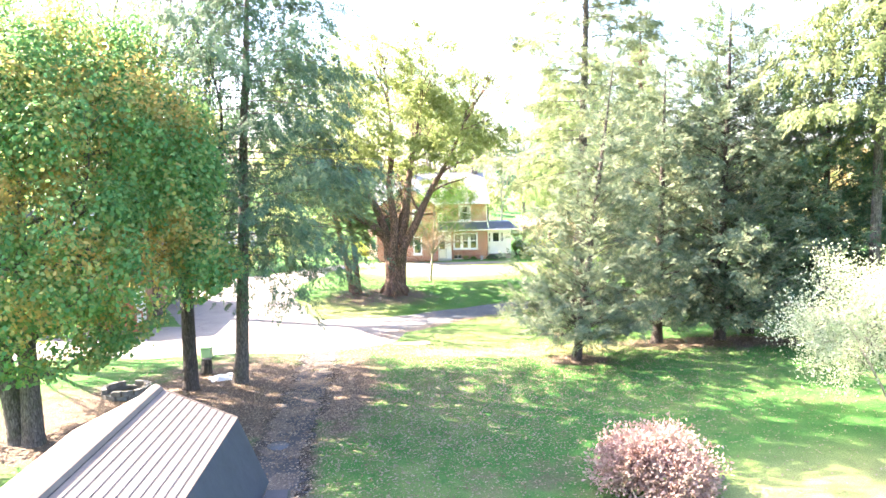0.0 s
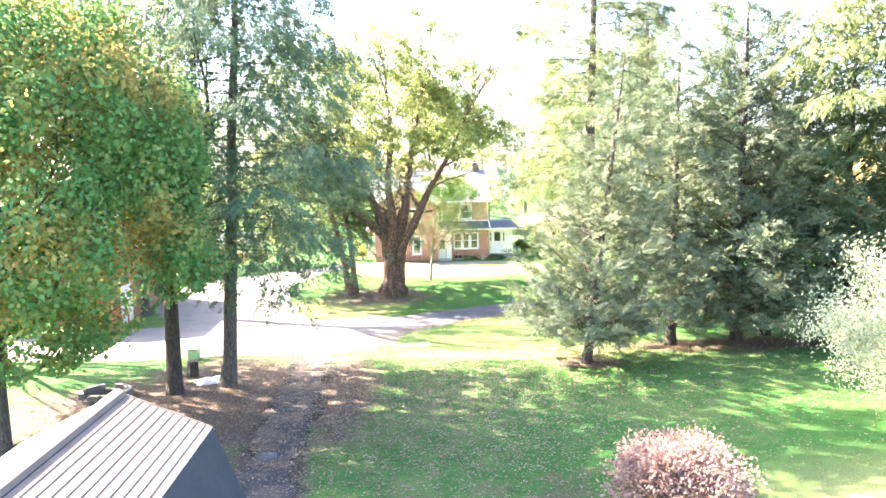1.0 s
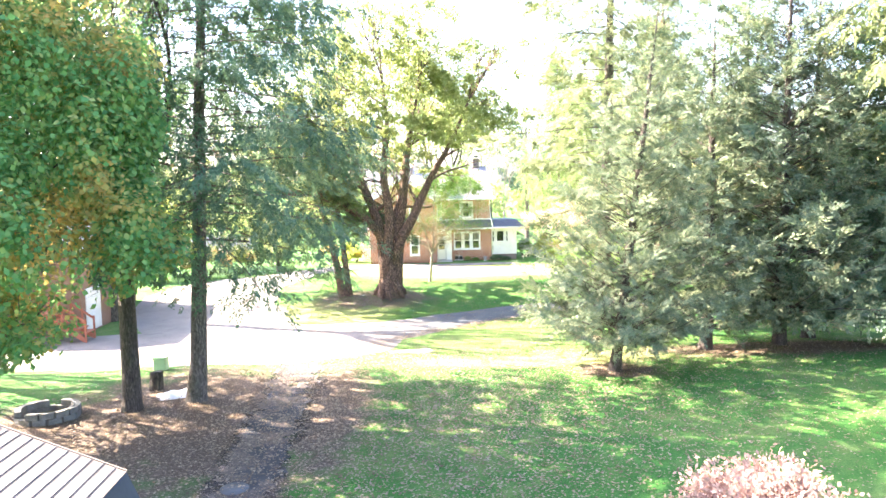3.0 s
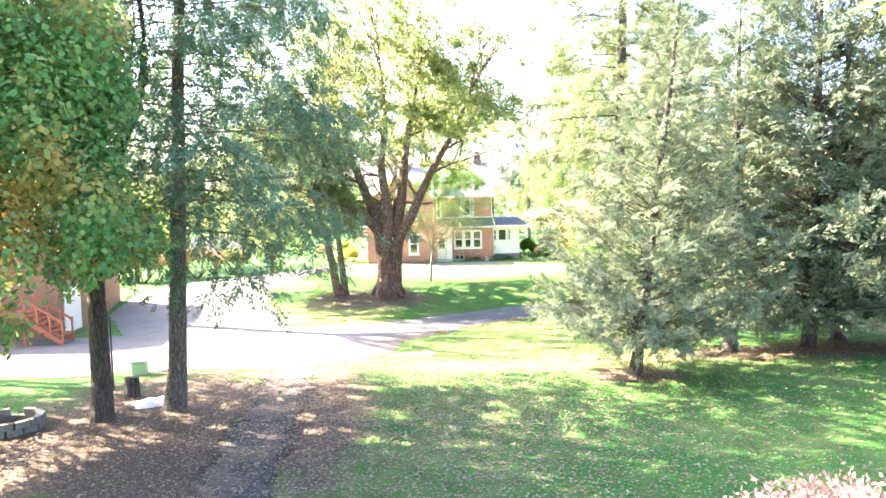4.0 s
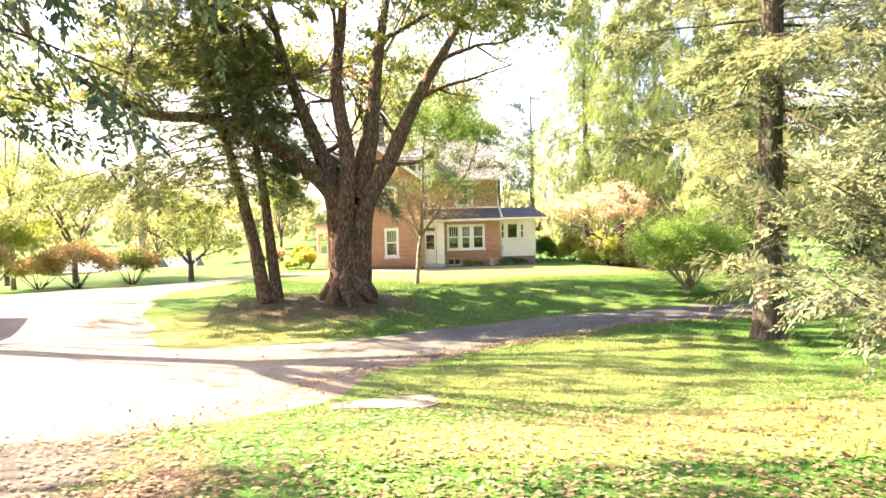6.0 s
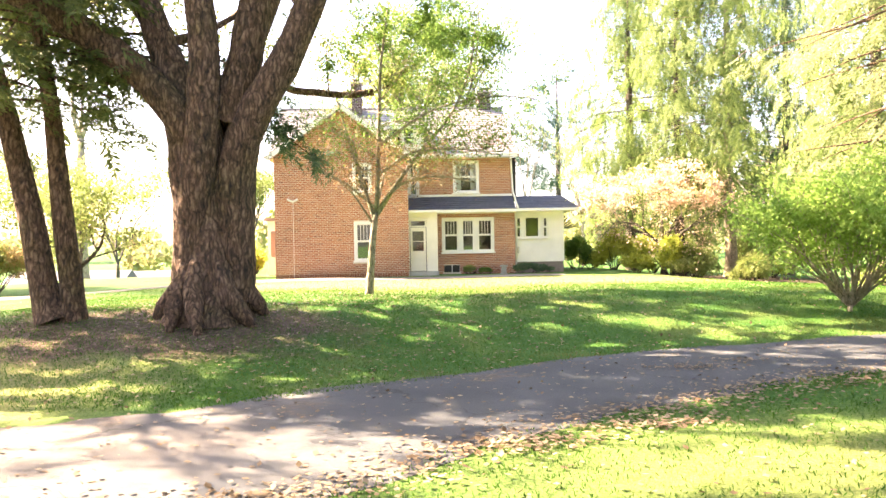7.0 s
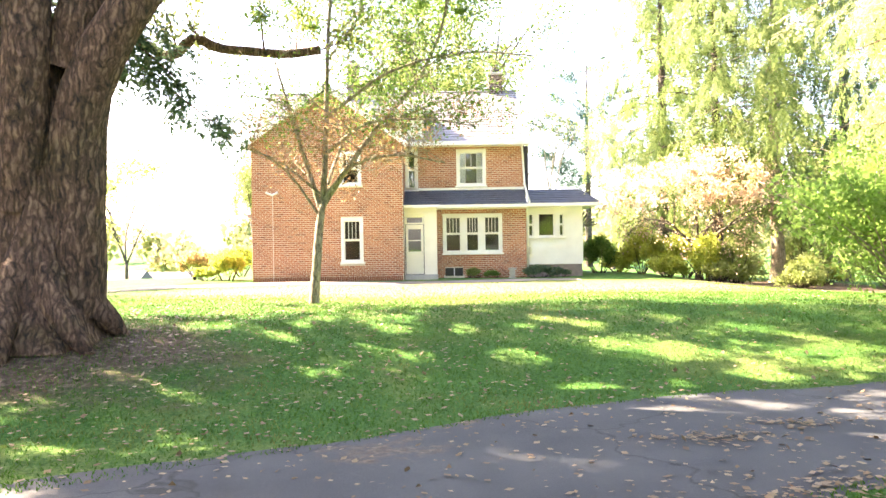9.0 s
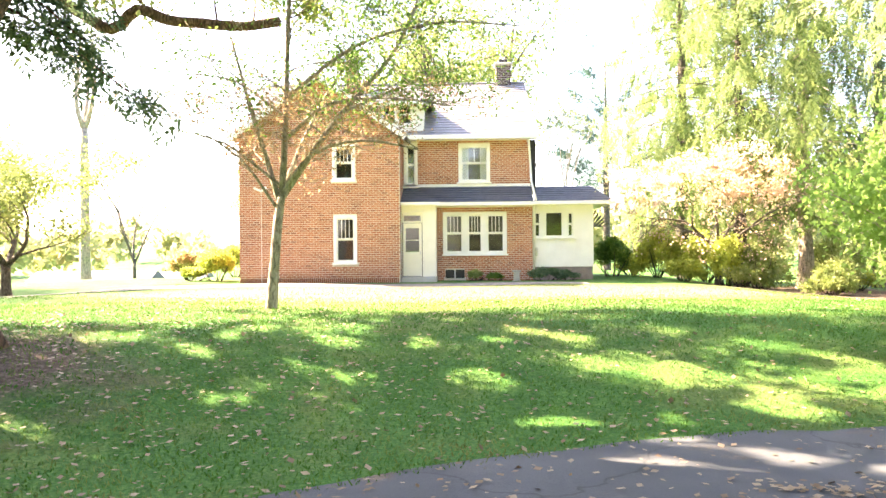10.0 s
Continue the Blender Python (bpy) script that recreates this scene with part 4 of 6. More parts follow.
rng = random.Random(17)
bv, bf = [], []
single = bpy.data.meshes.new("brick")
single.from_pydata([(x, yy, z) for yy in (-0.008, 0.003) for x, z in ((0, 0), (0.196, 0), (0.196, 0.064), (0, 0.064))], [], [(0, 1, 2, 3), (4, 0, 3, 7), (1, 5, 6, 2), (3, 2, 6, 7), (4, 5, 1, 0)])
single.materials.append(BRICK_SINGLE)
for args in ((WX0, WX1, 0.275, 7.56, WY, [gw, lw], (5.62, 1.5)), (1.28, 4.97, 0.06, 2.95, TY, [tw, (1.6, 2.34, 0.16, 0.5)]), (WX1 + 0.01, 4.97, 3.87, 5.6, UY, [uw, sw])):
    y = args[4]
    for xa, xb, za, zb in courses(*args[:4], *args[5:]):
        if y == TY and za < 1.0 and xb - xa > 0.195:
            b = new("brick", single)
            b.location = (xa, y - rng.uniform(0, 0.003), za)
            b.parent = house
            continue
        k, yy = len(bv), y - 0.007 - rng.uniform(0, 0.003)
        bv += [(x, q, z) for q in (yy, y + 0.002) for x, z in ((xa, za), (xb, za), (xb, zb), (xa, zb))]
        bf += [(k, k + 1, k + 2, k + 3), (k + 4, k, k + 3, k + 7), (k + 1, k + 5, k + 6, k + 2), (k + 3, k + 2, k + 6, k + 7), (k + 4, k + 5, k + 1, k)]
me = bpy.data.meshes.new("brickwork")
me.from_pydata(bv, [], bf)
tagged(finish("brickwork", me, BRICK_FACE, house), "courses of red brick", kind="stuff")

# soldier course at the foot of the wing
bm = bmesh.new()
add_box(bm, 0, 0.062, -0.012, 0.03, 0, 0.2, bevel=0.004)
sold = bpy.data.meshes.new("brick")
bm.to_mesh(sold)
bm.free()
sold.materials.append(SOLDIER)
for i in range(80):
    b = new("brick", sold)
    b.location = (WX0 + 0.01 + i * 0.0741, WY - 0.006, 0.06 + 0.004 * math.sin(i * 2.3))
    b.parent = house


def shingled(corners, rows, material, name, parent, label=""):
    """A roof plane of overlapping courses: corners are eave left, eave right, ridge right, ridge left."""
    e0, e1, r1, r0 = (Vector(c) for c in corners)
    nrm = (e1 - e0).cross(r0 - e0).normalized()
    bm = bmesh.new()
    lines = []
    for k in range(rows):
        for u, up in ((k / rows, 0.03), ((k + 1) / rows, 0.006)):
            lines.append([bm.verts.new(p + nrm * up) for p in (e0.lerp(r0, u), e1.lerp(r1, u))])
    for u in (1.0, 0.0):
        lines.append([bm.verts.new(p - nrm * 0.03) for p in (e0.lerp(r0, u), e1.lerp(r1, u))])
    for a, b in zip(lines, lines[1:] + lines[:1]):
        bm.faces.new((a[0], a[1], b[1], b[0]))
    bm.faces.new([q[0] for q in lines])
    bm.faces.new([q[1] for q in lines][::-1])
    return part(name, bm, material, parent, label)


RY, RZ, EZ = 5.6, 8.68, 5.72
shingled([(-6.5, UY - 0.45, EZ), (5.26, UY - 0.45, EZ), (5.12, RY, RZ), (-6.5, RY, RZ)], 22, PALE_ROOF, "roof", house, "pale weathered main roof, bright in the sun")
shingled([(5.26, BACK + 0.4, EZ), (-6.5, BACK + 0.4, EZ), (-6.5, RY, RZ), (5.12, RY, RZ)], 22, PALE_ROOF, "roof", house)
part("ridge_cap", box(-6.52, 5.14, RY - 0.1, RY + 0.1, RZ - 0.03, RZ + 0.06, bevel=0.03), PALE_ROOF, house)
part("fascia", box(-0.2, 5.28, UY - 0.5, UY - 0.46, EZ - 0.13, EZ + 0.03), WHITE, house)
part("soffit", box(0.0, 5.2, UY - 0.45, UY - 0.002, EZ - 0.12, EZ - 0.07), WHITE, house)
WM, WPK = (WX0 + WX1) / 2, 7.86
shingled([(WX0 - 0.35, 4.6, 5.48), (WX0 - 0.35, WY - 0.35, 5.48), (WM, WY - 0.35, WPK), (WM, 4.6, WPK)], 12, PALE_ROOF, "roof", house)
shingled([(WX1 + 0.3, WY - 0.35, 5.48), (WX1 + 0.3, 2.6, 5.48), (WM, 4.6, WPK), (WM, WY - 0.35, WPK)], 12, PALE_ROOF, "roof", house)
for sx in (-1, 1):
    x_end = WX0 - 0.35 if sx < 0 else WX1 + 0.3
    part("bargeboard", slab([(x_end, WY - 0.40, 5.46), (x_end, WY - 0.36, 5.46), (WM, WY - 0.36, WPK - 0.02), (WM, WY - 0.40, WPK - 0.02)], 0.2), WHITE, house)

# lean-to roof over bay and addition
part("lean_to", slab([(WX1 + 0.01, TY - 0.42, 3.06), (4.98, TY - 0.42, 3.06), (4.98, UY - 0.01, 3.74), (WX1 + 0.01, UY - 0.01, 3.74)], 0.05), SHINGLE, house)
shingled([(WX1 + 0.02, TY - 0.44, 3.075), (4.98, TY - 0.44, 3.075), (4.98, UY - 0.01, 3.76), (WX1 + 0.02, UY - 0.01, 3.76)], 7, SHINGLE, "roof", house, "dark slate lean-to roof")
part("fascia", box(1.3, 5.0, TY - 0.48, TY - 0.45, 2.95, 3.08), WHITE, house)
part("soffit", box(1.3, 4.97, TY - 0.45, TY - 0.002, 2.96, 3.0), WHITE, house)
part("trim", box(WX1 + 0.02, 4.97, UY - 0.035, UY - 0.004, 3.74, 3.86), WHITE, house, "white flashing board over the lean-to roof")

# white vestibule with the side door
part("vestibule", holed_wall(-0.04, 1.27, 0.27, 3.0, 0.0, 0.08, [(-0.01, 0.76, 0.27, 2.62)]), CREAM, house, "cream painted vestibule")
part("vestibule", box(1.2, 1.27, 0.08, TY - 0.01, 0.27, 3.0), CREAM, house)
part("step", box(-0.04, 1.3, -0.25, TY, 0.0, 0.26, bevel=0.02), CONCRETE, house)
shingled([(WX1 + 0.02, -0.22, 3.04), (1.42, -0.22, 3.04), (0.35, UY - 0.05, 3.72), (WX1 + 0.02, UY - 0.05, 3.72)], 7, SHINGLE, "roof", house)
part("fascia", box(-0.04, 1.44, -0.27, -0.235, 2.95, 3.06), WHITE, house)
part("soffit", box(-0.04, 1.42, -0.23, -0.004, 2.96, 3.0), WHITE, house)
door = part("door", holed_wall(0.02, 0.73, 0.29, 2.28, 0.03, 0.075, [(0.12, 0.63, 1.2, 2.1)]), CREAM, house, "white panelled door with a glazed upper half")
part("pane", box(0.12, 0.63, 0.05, 0.056, 1.2, 2.1), GLASS, door).visible_shadow = False
part("glazing_bar", box(0.12, 0.63, 0.035, 0.07, 1.63, 1.66), CREAM, door)
part("panel", box(0.13, 0.62, 0.02, 0.032, 0.42, 1.08, bevel=0.006), CREAM, door)
part("handle", box(0.66, 0.69, -0.01, 0.03, 1.1, 1.22, bevel=0.008), METAL, door)
transom = part("transom", holed_wall(0.0, 0.75, 2.3, 2.62, 0.02, 0.07, [(0.06, 0.69, 2.36, 2.57)]), CREAM, house)
part("pane", box(0.06, 0.69, 0.04, 0.046, 2.36, 2.57), GLASS, transom).visible_shadow = False
part("shelf", box(-0.03, 0.85, -0.05, -0.004, 2.68, 2.74, bevel=0.01), CREAM, house)

# white addition
part("wall", holed_wall(4.98, 7.33, 0.58, 3.0, AY, AY + 0.2, list(aw)), WHITE, house, "white boarded addition")
part("wall", box(7.13, 7.33, AY + 0.2, 4.6, 0.58, 3.0), WHITE, house)
part("foundation", box(4.99, 7.3, AY + 0.02, 4.55, -0.25, 0.575), STONE, house)
for q in aw:
    window(*q, AY, trim=0.035, sashes=q[1] - q[0] < 0.5)
shingled([(4.99, AY - 0.42, 3.08), (8.06, AY - 0.42, 3.08), (7.35, AY + 0.75, 3.74), (5.2, AY + 0.75, 3.74)], 8, SHINGLE, "roof", house, "dark slate roof of the addition")
shingled([(8.06, AY - 0.42, 3.08), (8.06, 4.9, 3.08), (7.35, 4.2, 3.74), (7.35, AY + 0.75, 3.74)], 8, SHINGLE, "roof", house)
part("roof_deck", box(5.2, 7.35, AY + 0.76, 4.2, 3.6, 3.735), SHINGLE, house)
part("fascia", box(5.0, 8.1, AY - 0.47, AY - 0.43, 2.97, 3.1), WHITE, house)
part("soffit", box(4.99, 8.05, AY - 0.42, AY - 0.003, 2.98, 3.01), WHITE, house)
part("soffit", box(7.34, 8.05, AY, 4.8, 2.98, 3.01), WHITE, house)
for k in range(7):
    part("awning_slat", slab([(7.36 + k * 0.1, AY + 0.45, 2.86 - k * 0.1), (7.42 + k * 0.1, AY + 0.45, 2.86 - k * 0.1), (7.42 + k * 0.1, AY + 2.4, 2.2), (7.36 + k * 0.1, AY + 2.4, 2.2)], 0.05), BLACK, house)

# dormer
DY = 1.42
dormer = part("dormer", holed_wall(-1.0, 0.78, 5.8, 7.12, DY, DY + 0.1, [(-0.86, -0.3, 6.22, 7.04), (-0.22, 0.32, 6.22, 7.04)]), WHITE, house, "white boarded dormer with paired windows")
part("cheek", box(0.68, 0.78, DY + 0.1, 4.2, 5.85, 7.12), WHITE, dormer)
part("cheek", box(-1.0, -0.9, DY + 0.1, 4.2, 5.85, 7.12), WHITE, dormer)
for xa, xb in ((-0.86, -0.3), (-0.22, 0.32)):
    part("pane", box(xa, xb, DY + 0.05, DY + 0.056, 6.22, 7.04), GLASS, dormer).visible_shadow = False
    bm = bmesh.new()
    for q in ((xa, xa + 0.06, 6.22, 7.04), (xb - 0.06, xb, 6.22, 7.04), (xa + 0.06, xb - 0.06, 6.22, 6.28), (xa + 0.06, xb - 0.06, 6.98, 7.04), (xa + 0.06, xb - 0.06, 6.61, 6.65)):
        add_box(bm, q[0], q[1], DY - 0.02, DY + 0.04, q[2], q[3])
    part("sash", bm, WHITE, dormer)
# dark sheet added behind the dormer panes for the unlit inside
part("dark_back", box(-0.9, 0.66, DY + 0.9, DY + 1.0, 6.3, 7.1), DARK, dormer)
DX0, DX1 = -1.4, 1.15
shingled([(DX0, DY - 0.4, 7.1), (DX1, DY - 0.4, 7.1), (DX1 - 0.8, DY + 0.9, 7.62), (DX0 + 0.8, DY + 0.9, 7.62)], 6, PALE_ROOF, "dormer_roof", dormer)
shingled([(DX1, DY - 0.4, 7.1), (DX1, 4.2, 7.1), (DX1 - 0.8, 4.4, 7.62), (DX1 - 0.8, DY + 0.9, 7.62)], 6, PALE_ROOF, "dormer_roof", dormer)
shingled([(DX0, 4.2, 7.1), (DX0, DY - 0.4, 7.1), (DX0 + 0.8, DY + 0.9, 7.62), (DX0 + 0.8, 4.4, 7.62)], 6, PALE_ROOF, "dormer_roof", dormer)
part("roof_deck", box(DX0 + 0.8, DX1 - 0.8, DY + 0.91, 4.4, 7.55, 7.615), PALE_ROOF, dormer)
part("fascia", box(-1.45, 1.1, DY - 0.4, DY - 0.36, 6.96, 7.08), WHITE, dormer)
part("soffit", box(-1.43, 1.08, DY - 0.355, DY - 0.004, 6.97, 7.01), WHITE, dormer)


def chimney(x0, x1, y0, y1, z0, z1):
    c = part("chimney", box(x0, x1, y0, y1, z0, z1), DARK_BRICK, house, "brick chimney with a concrete cap")
    part("cap", box(x0 - 0.08, x1 + 0.08, y0 - 0.08, y1 + 0.08, z1, z1 + 0.12, bevel=0.02), CONCRETE, c)
    part("pot", box(x0 + 0.12, x1 - 0.12, y0 + 0.12, y1 - 0.12, z1 + 0.12, z1 + 0.3, bevel=0.03), SEAM, c)


chimney(3.85, 4.5, 5.35, 5.95, 8.3, 9.45)
chimney(-2.78, -2.24, 4.9, 5.45, 7.9, 9.85)
w = Wood()
w.tube([(4.86, UY - 0.47, EZ - 0.14), (4.9, UY - 0.3, EZ - 0.35), (4.95, UY - 0.08, 4.9), (5.0, UY - 0.08, 3.95), (5.08, TY - 0.35, 3.15), (5.02, AY - 0.06, 2.85), (5.02, AY - 0.06, 0.4)], [0.045] * 7, 8)
w.make("downspout", WHITE, house)
w = Wood()
w.tube([(-5.2, WY - 0.02, 0.1), (-5.2, WY - 0.02, 3.5)], [0.011] * 2, 6)
w.tube([(-5.45, WY - 0.1, 3.62), (-5.2, WY - 0.06, 3.5), (-4.98, WY - 0.1, 3.62)], [0.05] * 3, 6)
w.make("floodlight", WHITE, house)
part("meter", box(5.06, 5.18, AY - 0.1, AY - 0.004, 1.0, 1.32, bevel=0.03), METAL, house)
cw = part("cellar_window", box(1.62, 2.32, TY + 0.02, TY + 0.08, 0.18, 0.48), DARK, house)
part("mullion", box(1.95, 1.99, TY - 0.02, TY + 0.015, 0.16, 0.5), WHITE, cw)
# white porch on the far side
part("porch", holed_wall(-7.0, -6.04, 0.1, 2.8, 3.6, 3.72, [(-6.85, -6.3, 1.0, 2.3)]), WHITE, house)
part("porch_wall", box(-7.0, -6.9, 3.72, 7.0, 0.1, 2.8), WHITE, house)
part("porch_roof", box(-7.15, -6.03, 3.4, 7.2, 2.8, 2.95), PALE_ROOF, house)

# planting at the house
shrub("shrub", 5.4, -0.05, 0.0, 0.85, 0.32, 4500, L_HEMLOCK, 0.07, "low dark evergreen shrub against the house", 11, ry=0.5)
shrub("shrub", 6.2, 0.15, 0.0, 0.6, 0.26, 2500, L_HEMLOCK, 0.07, "low dark evergreen shrub against the house", 12, ry=0.45)
shrub("shrub", 2.75, 0.35, 0.05, 0.42, 0.24, 1400, L_PALE, 0.09, "small flowering plant below the window", 13, ry=0.3)
shrub("shrub", 3.5, 0.35, 0.05, 0.45, 0.2, 1400, L_GREEN, 0.08, "low green plant below the window", 14, ry=0.3)
shrub("shrub", 8.5, 3.2, -0.1, 0.95, 1.05, 9000, L_GREEN, 0.1, "dark rounded shrub beside the addition", 15)
shrub("shrub", -7.6, 1.6, -0.1, 0.9, 0.85, 8000, L_YELLOW, 0.1, "golden shrub at the corner of the house", 16)
bm = bmesh.new()
add_box(bm, 4.12, 4.42, -0.35, -0.1, 0.05, 0.12, bevel=0.01)
add_box(bm, 4.16, 4.38, -0.31, -0.14, 0.12, 0.42, bevel=0.02)
add_box(bm, 4.11, 4.43, -0.36, -0.09, 0.42, 0.5, bevel=0.01)
tagged(part("pedestal", bm, CONCRETE), "small pale stone pedestal planter by the house", "pedestal")

# ---- trees ----
# great maple before the house
rng, rs = random.Random(41), np.random.RandomState(41)
big = thing("maple_tree", "huge old maple with ridged russet bark and spreading limbs", "tree")
w, tips = Wood(), []
BX, BY = -4.15, -20.45
flare = []
for u, r in ((-0.2, 0.92), (0.0, 0.82), (0.18, 0.73), (0.42, 0.67), (0.8, 0.58), (1.2, 0.5), (1.7, 0.4), (2.4, 0.33), (3.1, 0.28), (3.6, 0.2), (4.0, 0.1)):
    flare.append(((BX - 0.12 + 0.02 * u, BY, 0.28 + u), r))
w.tube([p for p, _ in flare], [r for _, r in flare], 26, 0.07, rng)
for k in range(8):
    a = k * 0.785 + rng.uniform(-0.25, 0.25)
    L = rng.uniform(0.98, 1.25)
    pts = [(BX - 0.12 + math.cos(a + q * 0.15) * m, BY + math.sin(a + q * 0.15) * m, zz) for q, m, zz in ((0, 0.42, 1.2), (0, 0.62, 0.72), (1, 0.88, 0.4), (2, L, float(gz(BX + math.cos(a) * L, BY + math.sin(a) * L)) - 0.07))]
    w.tube(pts, [0.2, 0.22, 0.17, 0.06], 8, 0.06, rng)
arm_tips = []
limbs = [
    ([(-4.5, -20.5, 3.6), (-5.2, -20.6, 4.6), (-6.9, -20.8, 5.9), (-8.8, -21.0, 6.7), (-10.9, -21.1, 6.9), (-12.7, -21.3, 7.8), (-14.4, -21.5, 9.1)], 0.34),
    ([(-4.5, -20.45, 0.5), (-4.52, -20.45, 2.0), (-4.66, -20.4, 3.5), (-4.98, -20.2, 5.0), (-5.7, -20.0, 6.9), (-6.4, -19.8, 8.9), (-7.0, -19.5, 11.5)], 0.47),
    ([(-4.5, -20.55, 2.0), (-4.36, -20.72, 3.0), (-4.24, -20.82, 4.1), (-4.2, -20.85, 5.6), (-4.5, -21.0, 8.0), (-4.2, -21.2, 10.5), (-4.4, -21.3, 13.5)], 0.37),
    ([(-3.9, -20.4, 3.9), (-3.5, -20.4, 5.2), (-3.2, -20.3, 7.2), (-2.9, -20.2, 9.6), (-2.2, -20.0, 13.0)], 0.38),
    ([(-3.86, -20.4, 0.5), (-3.8, -20.42, 1.9), (-3.7, -20.5, 3.1), (-3.35, -20.6, 4.05), (-2.78, -20.6, 4.95), (-2.3, -20.6, 6.0), (-1.4, -20.5, 7.8), (-0.2, -20.4, 9.8), (0.8, -20.2, 12.0)], 0.43),
    ([(-3.8, -20.3, 3.9), (-4.6, -18.6, 5.0), (-5.5, -16.4, 5.95), (-5.2, -14.9, 5.95), (-4.4, -14.7, 5.5), (-3.9, -14.7, 5.86), (-3.3, -14.7, 5.65), (-2.8, -14.7, 5.6), (-1.95, -14.7, 5.52), (-1.2, -14.7, 5.6)], 0.15),
    ([(-4.0, -20.2, 3.8), (-3.7, -19.0, 5.5), (-3.2, -17.8, 7.5), (-2.8, -16.8, 10.0)], 0.3),
    ([(-6.4, -19.8, 8.9), (-8.0, -19.6, 10.5), (-9.8, -19.8, 12.0)], 0.16),
]
for pts, r in limbs:
    sm = spline(pts, 0.5 if r != 0.15 else 0.18)
    w.tube([tuple(q) for q in sm], taper(r, r * (0.17 if r != 0.15 else 0.62), len(sm)), 10, 0.06, rng)
    k0 = int(len(sm) * (0.45 if r != 0.15 else 0.5))
    for i in range(k0, len(sm) - 1, 3):
        d = Vector((rng.gauss(0, 0.8), rng.gauss(0, 0.8), rng.uniform(0.1, 0.9)))
        if r == 0.15:
            grow(w, arm_tips, sm[i], d, rng.uniform(0.6, 0.9), r * 0.2, 2, rng, 0.75, 0.25, 3)
            continue
        grow(w, tips, sm[i], d, rng.uniform(1.5, 2.6), r * 0.25, 3, rng, 0.75, 0.1, 3)
    d = Vector(sm[-1] - sm[-3])
    for _ in range(3):
        grow(w, tips if r != 0.15 else arm_tips, sm[-1], d.normalized() + Vector((rng.gauss(0, 0.4), rng.gauss(0, 0.4), 0.2)), 2.4 if r != 0.15 else 0.6, r * (0.2 if r != 0.15 else 0.13), 3 if r != 0.15 else 2, rng, 0.7, 0.2, 3)
w.make("trunk", BARK_RED, big)
c, a, s = tip_leaves(tips, 20, 0.45, rs, 0.13, 0.5)
ca, aa, sa = tip_leaves(arm_tips, 26, 0.2, rs, 0.11, 0.5)
clouds = [blob_leaves(*args) for args in (
    (95000, (-4.2, -18.8, 13.6), (10.0, 7.0, 8.4), rs, 230, 0.1, (0.09, 0.18), (0.3, 1.0)),
    (20000, (-3.6, -24.4, 10.2), (6.4, 2.2, 2.9), rs, 90, 0.1, (0.1, 0.2), (0.3, 1.0)),
    (4500, (-11.0, -18.2, 9.8), (5.5, 3.0, 3.2), rs, 30, 0.1, (0.14, 0.28)),
    # leaves added out of view to cast shade on the lawn
    (24000, (-9.8, -14.4, 9.3), (6.2, 5.0, 3.4), rs, 85, 0.1, (0.14, 0.26), (0.3, 1.0)),
    (9000, (-4.0, -17.6, 8.4), (6.0, 3.0, 1.9), rs, 50, 0.1, (0.12, 0.25), (0.3, 1.0)),
    (7000, (-15.0, -19.0, 7.8), (4.2, 3.0, 2.2), rs, 40, 0.1, (0.12, 0.25), (0.3, 1.0)),
    (14000, (1.8, -19.0, 11.0), (4.6, 3.6, 4.2), rs, 80, 0.1, (0.12, 0.28)))]
c = np.concatenate([c, ca] + [q[0] for q in clouds])
a = np.concatenate([a, aa] + [q[1] - [0, 0, 0.5] for q in clouds])
s = np.concatenate([s, sa, 0.17 * rs.uniform(0.6, 1.4, len(c) - len(s) - len(sa))])
thin_out = np.where((c[:, 1] > -17.5) & (c[:, 2] < 12), 0.26, 0.52)
keep = canopy_gaps(c, thin_out)
c, a, s = c[keep], a[keep], s[keep]
leaf_mesh("crown", c, a - [0, 0, 0.6], s, 0.6, rs, L_MAPLE_PALE, big, face=rs.normal(0, 0.9, c.shape) + [0, 0, 0.6])

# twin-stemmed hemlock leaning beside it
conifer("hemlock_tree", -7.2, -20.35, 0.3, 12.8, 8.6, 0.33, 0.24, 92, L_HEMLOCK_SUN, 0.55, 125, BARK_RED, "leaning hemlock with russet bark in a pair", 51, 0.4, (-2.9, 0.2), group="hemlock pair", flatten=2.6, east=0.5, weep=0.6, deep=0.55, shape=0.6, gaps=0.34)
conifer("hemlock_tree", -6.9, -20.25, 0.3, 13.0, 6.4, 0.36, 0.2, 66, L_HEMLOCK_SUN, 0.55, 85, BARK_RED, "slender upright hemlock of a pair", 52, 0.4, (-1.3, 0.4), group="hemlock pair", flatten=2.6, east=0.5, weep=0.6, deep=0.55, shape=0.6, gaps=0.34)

# long drooping limb of the upright hemlock that reaches behind the maple
pair = bpy.data.objects["hemlock_tree.001"]
rng, rs = random.Random(58), np.random.RandomState(58)
w, sprays = Wood(), []
